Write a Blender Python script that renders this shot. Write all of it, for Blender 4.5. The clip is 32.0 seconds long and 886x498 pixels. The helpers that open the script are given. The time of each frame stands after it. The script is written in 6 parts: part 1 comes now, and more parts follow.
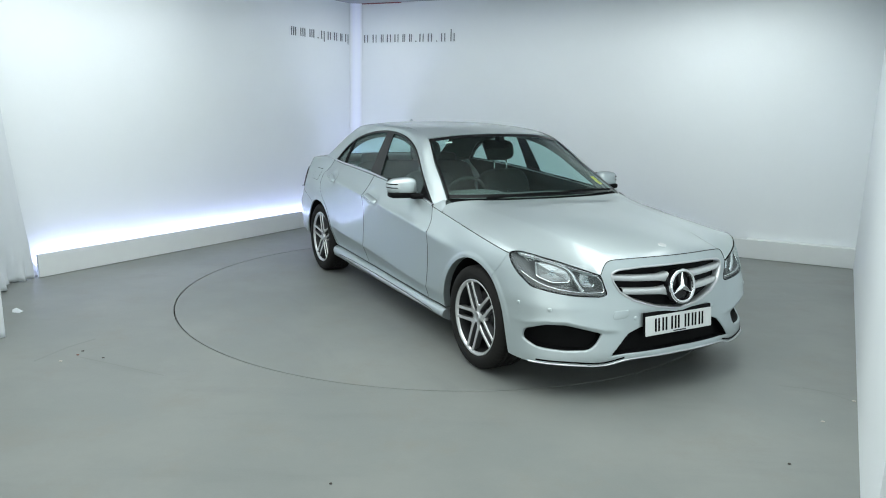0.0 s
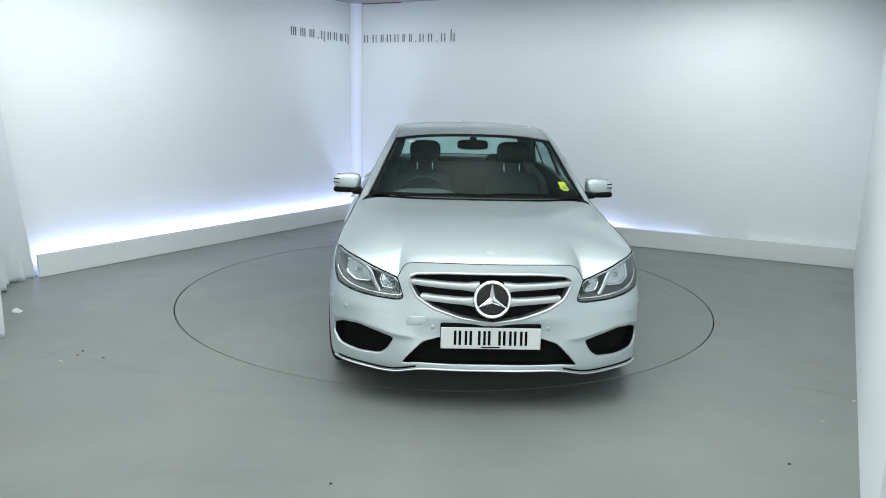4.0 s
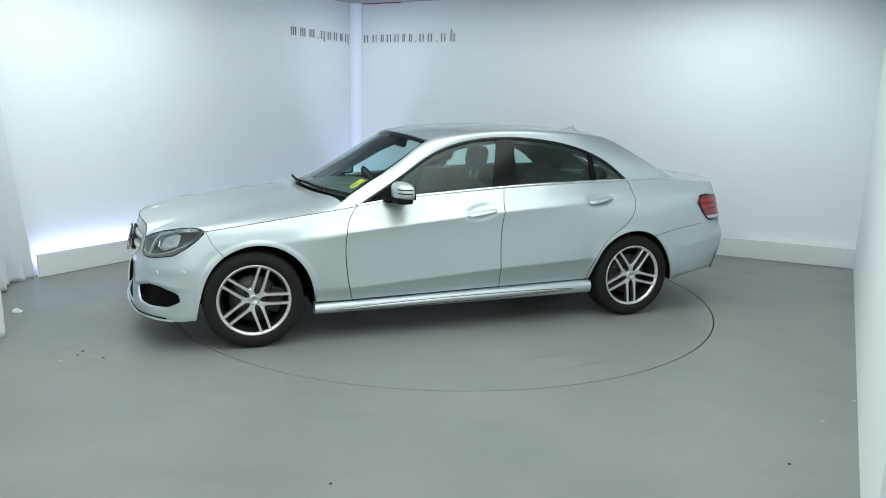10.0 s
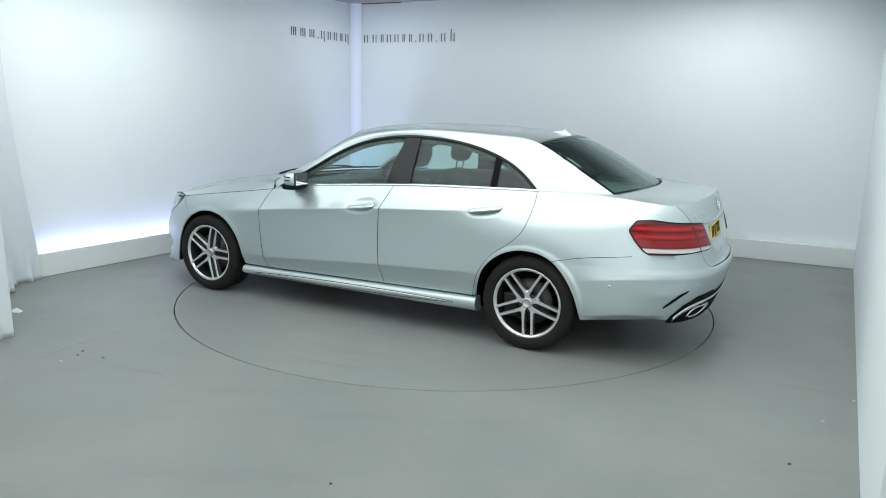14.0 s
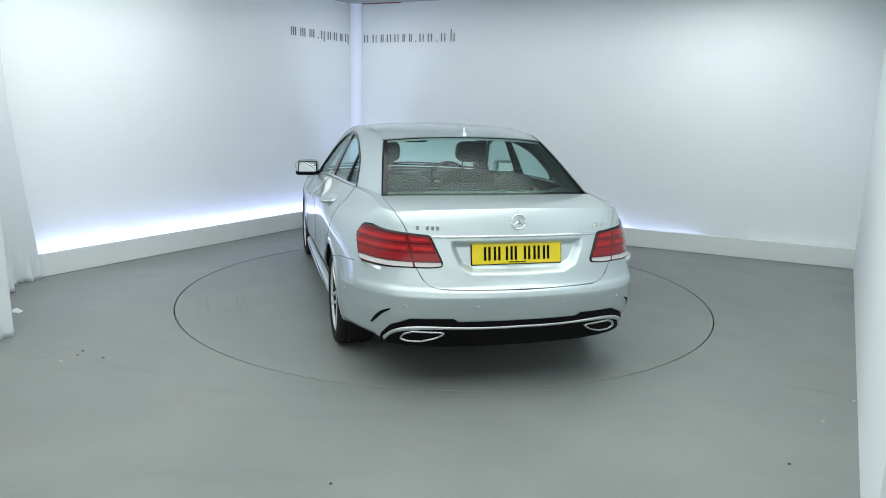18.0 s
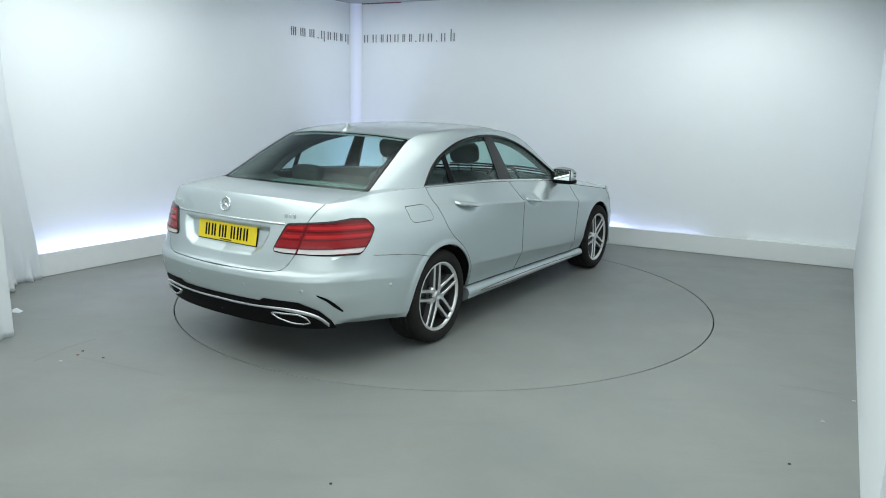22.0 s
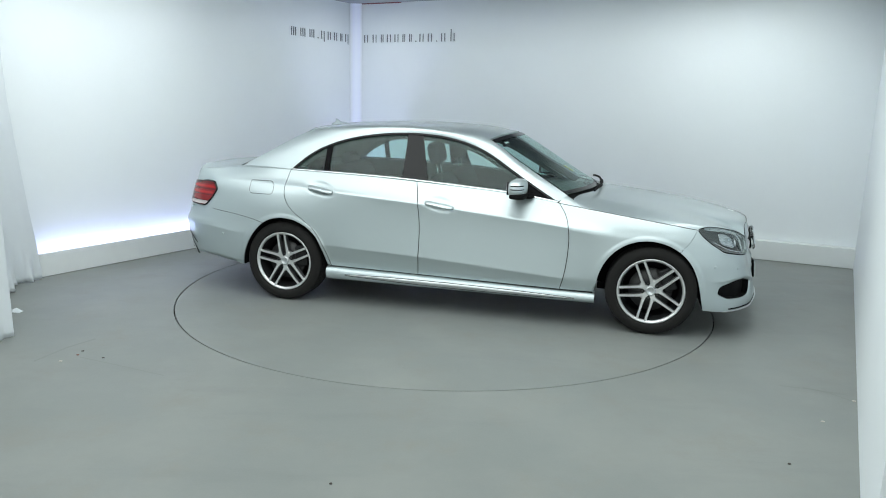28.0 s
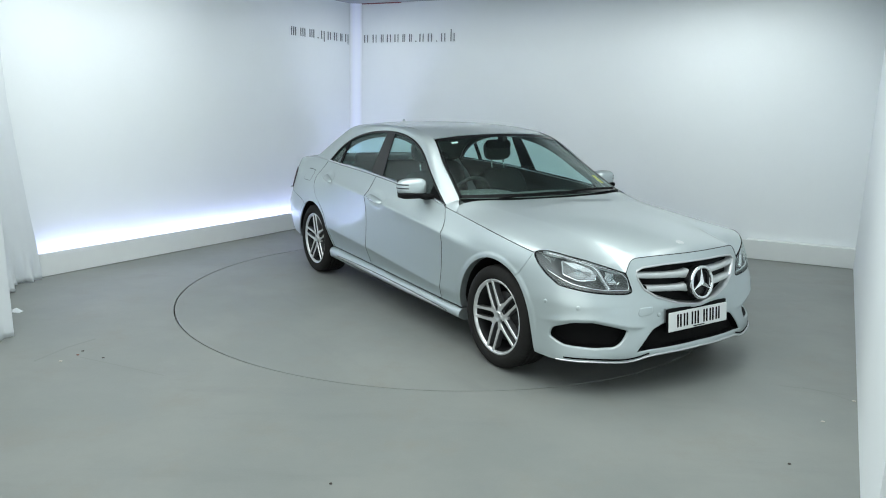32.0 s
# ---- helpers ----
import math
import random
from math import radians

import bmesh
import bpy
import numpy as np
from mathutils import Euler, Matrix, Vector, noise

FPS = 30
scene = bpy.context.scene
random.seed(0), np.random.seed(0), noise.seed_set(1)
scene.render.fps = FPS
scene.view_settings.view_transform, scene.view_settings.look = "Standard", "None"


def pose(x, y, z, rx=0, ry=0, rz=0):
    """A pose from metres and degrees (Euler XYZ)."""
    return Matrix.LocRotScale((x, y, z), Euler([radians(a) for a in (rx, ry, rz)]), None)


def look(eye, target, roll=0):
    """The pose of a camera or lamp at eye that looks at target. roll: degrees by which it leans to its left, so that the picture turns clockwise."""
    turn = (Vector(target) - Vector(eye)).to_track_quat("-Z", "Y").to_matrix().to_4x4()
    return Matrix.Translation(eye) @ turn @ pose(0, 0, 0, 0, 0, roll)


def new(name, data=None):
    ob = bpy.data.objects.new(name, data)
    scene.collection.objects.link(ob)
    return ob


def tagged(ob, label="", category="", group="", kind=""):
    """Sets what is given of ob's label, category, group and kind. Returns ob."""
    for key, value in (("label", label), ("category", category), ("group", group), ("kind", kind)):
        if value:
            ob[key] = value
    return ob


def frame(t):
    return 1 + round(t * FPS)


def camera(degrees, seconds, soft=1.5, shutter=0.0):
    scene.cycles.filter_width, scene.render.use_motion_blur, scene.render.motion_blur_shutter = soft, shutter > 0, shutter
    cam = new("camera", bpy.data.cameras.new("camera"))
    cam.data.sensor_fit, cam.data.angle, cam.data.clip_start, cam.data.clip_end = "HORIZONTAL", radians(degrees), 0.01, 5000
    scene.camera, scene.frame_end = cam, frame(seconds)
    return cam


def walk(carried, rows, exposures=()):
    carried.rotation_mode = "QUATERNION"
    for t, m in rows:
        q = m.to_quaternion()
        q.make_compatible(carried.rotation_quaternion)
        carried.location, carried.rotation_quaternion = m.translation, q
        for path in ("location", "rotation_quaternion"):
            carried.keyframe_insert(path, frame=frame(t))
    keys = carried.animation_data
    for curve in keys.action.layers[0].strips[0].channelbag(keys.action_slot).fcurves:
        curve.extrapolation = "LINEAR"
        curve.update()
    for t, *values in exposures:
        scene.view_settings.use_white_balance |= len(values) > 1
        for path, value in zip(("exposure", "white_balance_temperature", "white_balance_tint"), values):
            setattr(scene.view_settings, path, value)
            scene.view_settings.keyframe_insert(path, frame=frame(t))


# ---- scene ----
cam = camera(64.25, 32.0, 1.0)
eye = Vector((0.0, -6.012, 1.607))
ahead = Vector((-0.0032, 0.97947, -0.20156))
walk(cam, [(0.0, look(eye, eye + ahead, 1.39)), (32.0, look(eye, eye + ahead, 1.39))], [(0.0, 0.0), (32.0, 0.0)])

# turn of the turntable, seconds and degrees
TURN = [
    (0, -61.08), (1, -61.2), (1.5, -62.59), (2, -65.92), (2.5, -70.53), (3, -76.73), (3.5, -82.56),
    (5.5, -106.83), (6, -113.1), (7, -125.11), (8, -136.89), (9, -148.46), (10, -160.11), (11, -171.54),
    (12, -183.77), (13, -195.59), (14, -207.33), (14.5, -213.17), (16.5, -236.64), (17, -242.86),
    (18, -254.88), (19, -266.99), (20, -279.02), (21, -291.02), (22, -302.93), (23, -314.78), (24, -326.85),
    (25, -338.42), (25.5, -344.15), (27.5, -367.86), (28, -373.83), (29, -385.43), (30, -397.14),
    (31, -409.28), (31.5, -414.29), (32, -416.96),
]
OFF_X, OFF_Y = 0.264, 0.180

# ---- light ----
world = bpy.data.worlds.new("world")
scene.world = world
world.use_nodes = True
world.node_tree.nodes["Background"].inputs[0].default_value = (0.75, 0.85, 0.9, 1)
world.node_tree.nodes["Background"].inputs[1].default_value = 0.05


def area_lamp(name, m, sx, sy, power, colour):
    data = bpy.data.lights.new(name, "AREA")
    data.shape, data.size, data.size_y = "RECTANGLE", sx, sy
    data.energy, data.color = power, colour
    ob = new(name, data)
    ob.matrix_world = m
    return ob


WHITE = (0.93, 1.0, 0.985)
# unseen overhead fill lamp added, large, over the near half of the room
area_lamp("ceiling_panel_lamp", pose(-0.95, -2.65, 2.885, 0, 0, 0), 5.6, 4.5, 180, WHITE)
# unseen soft fill lamp added behind the camera for the car's flanks
area_lamp("rear_panel_lamp", pose(-0.6, -8.1, 1.7, 90, 0, 0), 7.6, 2.2, 80, WHITE)
# unseen narrow-spread fill lamps added under the ceiling, turned towards the walls: distance from the corner, length,
# power
ROOM_CORNER = Vector((-1.336, 3.993))
for along_wall, out, spots in (
    (Vector((-0.524, -0.852)), Vector((-0.852, 0.524)), ((3.9, 2.2, 15), (1.3, 2.2, 5.5))),
    (Vector((0.909, -0.417)), Vector((0.417, 0.909)), ((1.4, 2.4, 6.5), (3.4, 1.6, 5.5), (5.0, 1.6, 12))),
):
    for far, length, power in spots:
        foot = ROOM_CORNER + along_wall * far
        head = foot - out * 0.95
        wall_fill = area_lamp("wall_washer_lamp", look((head.x, head.y, 2.86), (foot.x, foot.y, 1.35)), length, 0.35, power, WHITE)
        wall_fill.data.spread = radians(125)
# two more unseen fill lamps, added to brighten the partition wall
for x, y, power in ((3.35, -0.45, 13), (2.1, -2.7, 8)):
    wall_fill = area_lamp("wall_washer_lamp", look((x - 0.875 * 0.9, y + 0.485 * 0.9, 2.86), (x, y, 1.2)), 2.0, 0.35, power, WHITE)
    wall_fill.data.spread = radians(125)

# ---- materials ----


def material(name, colour, rough=0.5, metal=0.0, coat=0.0, bump=0.0, scale=30.0, vary=0.0, vscale=3.0, spec=0.5, stretch=(1, 1, 1), coat_rough=0.04):
    m = bpy.data.materials.new(name)
    m.use_nodes = True
    nt = m.node_tree
    b = nt.nodes["Principled BSDF"]
    b.inputs["Base Color"].default_value = (*colour, 1)
    b.inputs["Roughness"].default_value = rough
    b.inputs["Metallic"].default_value = metal
    b.inputs["Coat Weight"].default_value = coat
    b.inputs["Coat Roughness"].default_value = coat_rough
    b.inputs["Specular IOR Level"].default_value = spec
    if bump or vary:
        co = nt.nodes.new("ShaderNodeTexCoord")
        mp = nt.nodes.new("ShaderNodeMapping")
        mp.inputs["Scale"].default_value = stretch
        nt.links.new(co.outputs["Object"], mp.inputs["Vector"])
    if bump:
        n = nt.nodes.new("ShaderNodeTexNoise")
        n.inputs["Scale"].default_value = scale
        n.inputs["Detail"].default_value = 3
        nt.links.new(mp.outputs[0], n.inputs["Vector"])
        bp = nt.nodes.new("ShaderNodeBump")
        bp.inputs["Strength"].default_value = bump
        bp.inputs["Distance"].default_value = 0.002
        nt.links.new(n.outputs["Fac"], bp.inputs["Height"])
        nt.links.new(bp.outputs[0], b.inputs["Normal"])
    if vary:
        n2 = nt.nodes.new("ShaderNodeTexNoise")
        n2.inputs["Scale"].default_value = vscale
        n2.inputs["Detail"].default_value = 6
        n2.inputs["Roughness"].default_value = 0.65
        nt.links.new(mp.outputs[0], n2.inputs["Vector"])
        r = nt.nodes.new("ShaderNodeMapRange")
        r.inputs["From Min"].default_value, r.inputs["From Max"].default_value = 0.3, 0.7
        r.inputs["To Min"].default_value, r.inputs["To Max"].default_value = 1 - vary, 1 + vary
        nt.links.new(n2.outputs["Fac"], r.inputs["Value"])
        mix = nt.nodes.new("ShaderNodeMix")
        mix.data_type, mix.blend_type = "RGBA", "MULTIPLY"
        mix.inputs["Factor"].default_value = 1
        mix.inputs["A"].default_value = (*colour, 1)
        nt.links.new(r.outputs[0], mix.inputs["B"])
        nt.links.new(mix.outputs["Result"], b.inputs["Base Color"])
        r2 = nt.nodes.new("ShaderNodeMapRange")
        r2.inputs["To Min"].default_value, r2.inputs["To Max"].default_value = rough * 0.85, min(1, rough * 1.15)
        nt.links.new(n2.outputs["Fac"], r2.inputs["Value"])
        nt.links.new(r2.outputs[0], b.inputs["Roughness"])
    return m


def glow(name, colour, strength):
    m = bpy.data.materials.new(name)
    m.use_nodes = True
    b = m.node_tree.nodes["Principled BSDF"]
    b.inputs["Base Color"].default_value = (0.8, 0.8, 0.8, 1)
    b.inputs["Emission Color"].default_value = (*colour, 1)
    b.inputs["Emission Strength"].default_value = strength
    return m


def glass_mat(name, colour, rough=0.0, clear=0.8):
    """Thin pane: tinted see-through with a true gloss on top."""
    m = bpy.data.materials.new(name)
    m.use_nodes = True
    nt = m.node_tree
    nt.nodes.remove(nt.nodes["Principled BSDF"])
    out = nt.nodes["Material Output"]
    tr = nt.nodes.new("ShaderNodeBsdfTransparent")
    tr.inputs[0].default_value = (*colour, 1)
    gl = nt.nodes.new("ShaderNodeBsdfGlossy")
    gl.inputs["Roughness"].default_value = rough
    gl.inputs[0].default_value = (0.84, 0.95, 0.93, 1)
    lw = nt.nodes.new("ShaderNodeLayerWeight")
    lw.inputs[0].default_value = 0.5
    pw = nt.nodes.new("ShaderNodeMath")
    pw.operation = "POWER"
    pw.inputs[1].default_value = 5.0
    nt.links.new(lw.outputs["Facing"], pw.inputs[0])
    fr = nt.nodes.new("ShaderNodeMath")
    fr.operation = "MULTIPLY_ADD"
    fr.inputs[1].default_value, fr.inputs[2].default_value = 0.85, 0.05
    nt.links.new(pw.outputs[0], fr.inputs[0])
    mx = nt.nodes.new("ShaderNodeMixShader")
    nt.links.new(fr.outputs[0], mx.inputs[0])
    nt.links.new(tr.outputs[0], mx.inputs[1])
    nt.links.new(gl.outputs[0], mx.inputs[2])
    nt.links.new(mx.outputs[0], out.inputs[0])
    return m


def floor_mat():
    """Worn grey floor paint: broad cloudy patches, a warm soiling, fine grain and a satin sheen that changes with them."""
    m = bpy.data.materials.new("grey_floor")
    m.use_nodes = True
    nt = m.node_tree
    b = nt.nodes["Principled BSDF"]
    co = nt.nodes.new("ShaderNodeTexCoord")

    def field(scale, detail, lo, hi, rough=0.6, stretch=(1, 1, 1)):
        mp = nt.nodes.new("ShaderNodeMapping")
        mp.inputs["Scale"].default_value = stretch
        nt.links.new(co.outputs["Object"], mp.inputs["Vector"])
        n = nt.nodes.new("ShaderNodeTexNoise")
        n.inputs["Scale"].default_value, n.inputs["Detail"].default_value, n.inputs["Roughness"].default_value = scale, detail, rough
        nt.links.new(mp.outputs[0], n.inputs["Vector"])
        r = nt.nodes.new("ShaderNodeMapRange")
        r.interpolation_type = "SMOOTHSTEP"
        r.inputs["From Min"].default_value, r.inputs["From Max"].default_value = lo, hi
        nt.links.new(n.outputs["Fac"], r.inputs["Value"])
        return n, r.outputs[0]

    def blend(a, colour, fac):
        mx = nt.nodes.new("ShaderNodeMix")
        mx.data_type = "RGBA"
        if isinstance(a, tuple):
            mx.inputs["A"].default_value = (*a, 1)
        else:
            nt.links.new(a, mx.inputs["A"])
        mx.inputs["B"].default_value = (*colour, 1)
        nt.links.new(fac, mx.inputs["Factor"])
        return mx.outputs["Result"]

    def times(sock, k):
        q = nt.nodes.new("ShaderNodeMath")
        q.operation = "MULTIPLY"
        q.inputs[1].default_value = k
        nt.links.new(sock, q.inputs[0])
        return q.outputs[0]

    broad, patch = field(0.9, 5, 0.36, 0.66)
    soil, warm = field(2.3, 6, 0.50, 0.72, 0.7)
    streak, wiped = field(1.6, 5, 0.52, 0.75, 0.65, (0.35, 1.6, 1))
    grain, dust = field(90, 3, 0.35, 0.7)
    col = blend((0.202, 0.218, 0.211), (0.234, 0.247, 0.235), patch)
    col = blend(col, (0.217, 0.217, 0.197), times(warm, 0.65))
    col = blend(col, (0.180, 0.192, 0.189), times(wiped, 0.55))
    col = blend(col, (0.245, 0.254, 0.242), times(dust, 0.16))
    nt.links.new(col, b.inputs["Base Color"])
    r = nt.nodes.new("ShaderNodeMapRange")
    r.inputs["To Min"].default_value, r.inputs["To Max"].default_value = 0.36, 0.52
    nt.links.new(soil.outputs["Fac"], r.inputs["Value"])
    nt.links.new(r.outputs[0], b.inputs["Roughness"])
    b.inputs["Specular IOR Level"].default_value = 0.3
    bp = nt.nodes.new("ShaderNodeBump")
    bp.inputs["Strength"].default_value, bp.inputs["Distance"].default_value = 0.15, 0.002
    nt.links.new(grain.outputs["Fac"], bp.inputs["Height"])
    nt.links.new(bp.outputs[0], b.inputs["Normal"])
    return m


PAINT = material("silver_paint", (0.575, 0.645, 0.66), 0.47, 0.86, 0.8, 0.03, 900, coat_rough=0.025)
PAINT.node_tree.nodes["Principled BSDF"].inputs["Specular Tint"].default_value = (0.72, 0.74, 0.75, 1)
TIP_METAL = material("exhaust_steel", (0.52, 0.54, 0.55), 0.25, 1.0)
CHROME = material("chrome", (0.8, 0.82, 0.83), 0.12, 1.0)
SLAT = material("slat_silver", (0.62, 0.65, 0.66), 0.42, 0.45, 0.3)
SATIN = material("satin_silver", (0.62, 0.64, 0.65), 0.3, 0.9)
ALLOY = material("alloy", (0.69, 0.70, 0.70), 0.3, 0.75, 0.3)
ALLOY_DARK = material("alloy_dark", (0.018, 0.019, 0.02), 0.5, 0.4)
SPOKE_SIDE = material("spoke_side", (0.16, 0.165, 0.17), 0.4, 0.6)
DISC_METAL = material("disc_metal", (0.08, 0.08, 0.08), 0.5, 0.8)
RUBBER = material("rubber", (0.013, 0.0125, 0.012), 0.8, 0, 0, 0.3, 120, 0.2, 20, 0.25)
BLACK_PLASTIC = material("black_plastic", (0.005, 0.005, 0.0055), 0.6, 0, 0, 0.1, 300, 0, 3, 0.08)
BLACK_GLOSS = material("black_gloss", (0.006, 0.006, 0.007), 0.15, 0, 0, spec=0.3)
LINER = material("arch_liner", (0.006, 0.006, 0.006), 0.95, spec=0.1)
GLASS = glass_mat("window_glass", (0.73, 0.90, 0.87), 0.22)
LENS = glass_mat("clear_lens", (0.93, 0.95, 0.96))
CABIN = material("cabin_grey", (0.045, 0.06, 0.057), 0.7)
LEATHER = material("black_leather", (0.022, 0.028, 0.027), 0.6, spec=0.3)
HEADLINER = material("headliner", (0.3, 0.31, 0.3), 0.95)
RED = material("red_lens", (0.25, 0.004, 0.008), 0.16, 0, 0.3, 0.4, 220, spec=0.3)
RED_BRIGHT = material("bright_red_lens", (0.45, 0.01, 0.012), 0.2, 0, 0.3, 0.3, 300, spec=0.3)
RED_DARK = material("dark_red_lens", (0.11, 0.002, 0.005), 0.14, 0, 0.3, spec=0.3)
INDICATOR = material("indicator_lens", (0.22, 0.22, 0.22), 0.3, 0.3, 0.5, 0.5, 400)
WHITE_LENS = material("white_lens", (0.60, 0.55, 0.55), 0.25, 0, 0.6, 0.6, 160, stretch=(3, 3, 0.4))
REFLECTOR = material("lamp_reflector", (0.75, 0.77, 0.78), 0.14, 1.0)
PLATE_W = material("plate_white", (0.75, 0.77, 0.77), 0.4)
PLATE_Y = material("plate_yellow", (0.78, 0.60, 0.01), 0.4)
STICKER = material("yellow_sticker", (0.80, 0.70, 0.03), 0.6)
MIRROR = material("mirror_glass", (0.85, 0.87, 0.87), 0.02, 1.0)
WALL = material("white_wall", (0.80, 0.84, 0.86), 0.75, 0, 0, 0.15, 60, 0.015, 1.2)
PLINTH = material("white_plinth", (0.74, 0.77, 0.77), 0.5, 0, 0, 0.1, 40, 0.02, 2)
CEILING = material("grey_ceiling", (0.34, 0.36, 0.36), 0.85, 0, 0, 0.1, 60, 0.03, 1.2)
CLOTH = material("white_cloth", (0.67, 0.71, 0.74), 0.9, 0, 0, 0.4, 300, 0.02, 4)
FLOOR = floor_mat()
DARK = material("dark_gap", (0.01, 0.01, 0.01), 0.9)
GAP_DUST = material("gap_dust", (0.018, 0.015, 0.013), 0.95)
LETTER = material("grey_letters", (0.16, 0.18, 0.2), 0.5)
LED = glow("led_lilac", (0.62, 0.68, 1.0), 6.0)
LED_DIM = glow("led_lilac_dim", (0.62, 0.68, 1.0), 1.5)
STRIP = glow("corner_strip", (0.45, 0.5, 1.0), 0.12)
# its diffuser shines most along the middle
nt_ = STRIP.node_tree
STRIP.node_tree.nodes["Principled BSDF"].inputs["Base Color"].default_value = (0.76, 0.8, 0.83, 1)
co_ = nt_.nodes.new("ShaderNodeTexCoord")
sep_ = nt_.nodes.new("ShaderNodeSeparateXYZ")
nt_.links.new(co_.outputs["Generated"], sep_.inputs[0])
ramp_ = nt_.nodes.new("ShaderNodeValToRGB")
for at, v in ((0.0, 0.0), (0.3, 0.16), (0.5, 0.22), (0.78, 0.15), (1.0, 0.0)):
    stop = ramp_.color_ramp.elements[0] if at == 0 else ramp_.color_ramp.elements[-1] if at == 1 else ramp_.color_ramp.elements.new(at)
    stop.color = (v, v, v, 1)
nt_.links.new(sep_.outputs[0], ramp_.inputs[0])
nt_.links.new(ramp_.outputs[0], STRIP.node_tree.nodes["Principled BSDF"].inputs["Emission Strength"])
DEBRIS = material("debris", (0.05, 0.04, 0.035), 0.8)

# ---- mesh helpers ----


def mesh_ob(name, verts, faces, mat, parent=None, smooth=True):
    me = bpy.data.meshes.new(name)
    me.from_pydata([tuple(map(float, v)) for v in verts], [], [tuple(map(int, f)) for f in faces])
    if mat:
        me.materials.append(mat)
    if smooth:
        me.polygons.foreach_set("use_smooth", [True] * len(me.polygons))
    me.update()
    ob = new(name, me)
    if parent:
        ob.parent = parent
    return ob


def part(name, bm, mat, parent, label="", smooth=False):
    me = bpy.data.meshes.new(name)
    bm.to_mesh(me)
    bm.free()
    me.materials.append(mat)
    if smooth:
        me.polygons.foreach_set("use_smooth", [True] * len(me.polygons))
    ob = new(name, me)
    ob.parent = parent
    if label:
        ob["label"] = label
    return ob


def box(bm, sx, sy, sz, m=None, bevel=0.0, seg=2):
    r = bmesh.ops.create_cube(bm, size=1.0, matrix=Matrix.Diagonal((sx, sy, sz, 1)))
    if bevel:
        e = list({e for v in r["verts"] for e in v.link_edges})
        rb = bmesh.ops.bevel(bm, geom=e, offset=bevel, segments=seg, affect="EDGES", profile=0.5)
        vs = list({v for f in rb["faces"] for v in f.verts} | {v for v in r["verts"] if v.is_valid})
    else:
        vs = r["verts"]
    if m is not None:
        bmesh.ops.transform(bm, matrix=m, verts=vs)
    return vs


def nat(ts, ys, x):
    """Natural cubic spline through (ts, ys) at x."""
    ts, ys, x = np.asarray(ts, float), np.asarray(ys, float), np.asarray(x, float)
    n, h = len(ts), np.diff(ts)
    if n == 2:
        w = (x - ts[0]) / h[0]
        return ys[0] + (ys[1] - ys[0]) * (w if ys.ndim == 1 else w[..., None])
    a = np.eye(n)
    b = np.zeros((n,) + ys.shape[1:])
    for i in range(1, n - 1):
        a[i, i - 1], a[i, i], a[i, i + 1] = h[i - 1], 2 * (h[i - 1] + h[i]), h[i]
        b[i] = 6 * ((ys[i + 1] - ys[i]) / h[i] - (ys[i] - ys[i - 1]) / h[i - 1])
    m = np.linalg.solve(a, b)
    k = np.clip(np.searchsorted(ts, x) - 1, 0, n - 2)
    xx = np.clip(x, ts[0], ts[-1])
    u, v, hh = xx - ts[k], ts[k + 1] - xx, h[k]
    if ys.ndim > 1:
        u, v, hh = u[..., None], v[..., None], hh[..., None]
    return m[k] * v**3 / (6 * hh) + m[k + 1] * u**3 / (6 * hh) + (ys[k] / hh - m[k] * hh / 6) * v + (ys[k + 1] / hh - m[k + 1] * hh / 6) * u


def pch(ts, ys, x):
    """Monotone cubic through (ts, ys) at x: no overshoot."""
    ts, ys, x = np.asarray(ts, float), np.asarray(ys, float), np.asarray(x, float)
    h = np.diff(ts)
    d = np.diff(ys) / h
    m = np.zeros(len(ts))
    m[0], m[-1] = d[0], d[-1]
    for i in range(1, len(ts) - 1):
        if d[i - 1] * d[i] > 0:
            w1, w2 = 2 * h[i] + h[i - 1], h[i] + 2 * h[i - 1]
            m[i] = (w1 + w2) / (w1 / d[i - 1] + w2 / d[i])
    k = np.clip(np.searchsorted(ts, x) - 1, 0, len(ts) - 2)
    t = np.clip((x - ts[k]) / h[k], 0, 1)
    return (2 * t**3 - 3 * t**2 + 1) * ys[k] + (t**3 - 2 * t**2 + t) * h[k] * m[k] + (3 * t**2 - 2 * t**3) * ys[k + 1] + (t**3 - t**2) * h[k] * m[k + 1]


def along(pts, n, straight=False):
    """n points, evenly spaced, on a smooth (or straight) line through pts."""
    p = np.asarray(pts, float)
    t = np.concatenate([[0], np.cumsum(np.linalg.norm(np.diff(p, axis=0), axis=1))])
    if straight or len(p) == 2:
        q = np.linspace(0, t[-1], n)
        return np.stack([np.interp(q, t, p[:, i]) for i in range(p.shape[1])], 1)
    fine = nat(t, p, np.linspace(0, t[-1], 400))
    s = np.concatenate([[0], np.cumsum(np.linalg.norm(np.diff(fine, axis=0), axis=1))])
    q = np.linspace(0, s[-1], n)
    return np.stack([np.interp(q, s, fine[:, i]) for i in range(p.shape[1])], 1)


def joined(*lines):
    """One line out of several that share their ends."""
    return np.concatenate([lines[0]] + [l[1:] for l in lines[1:]])


def coons(bottom, top, left, right):
    nu, nv = len(bottom), len(left)
    u = np.linspace(0, 1, nu)[None, :, None]
    v = np.linspace(0, 1, nv)[:, None, None]
    b, t, l, r = bottom[None], top[None], left[:, None], right[:, None]
    return (1 - v) * b + v * t + (1 - u) * l + u * r - ((1 - u) * (1 - v) * bottom[0] + u * (1 - v) * bottom[-1] + (1 - u) * v * top[0] + u * v * top[-1])


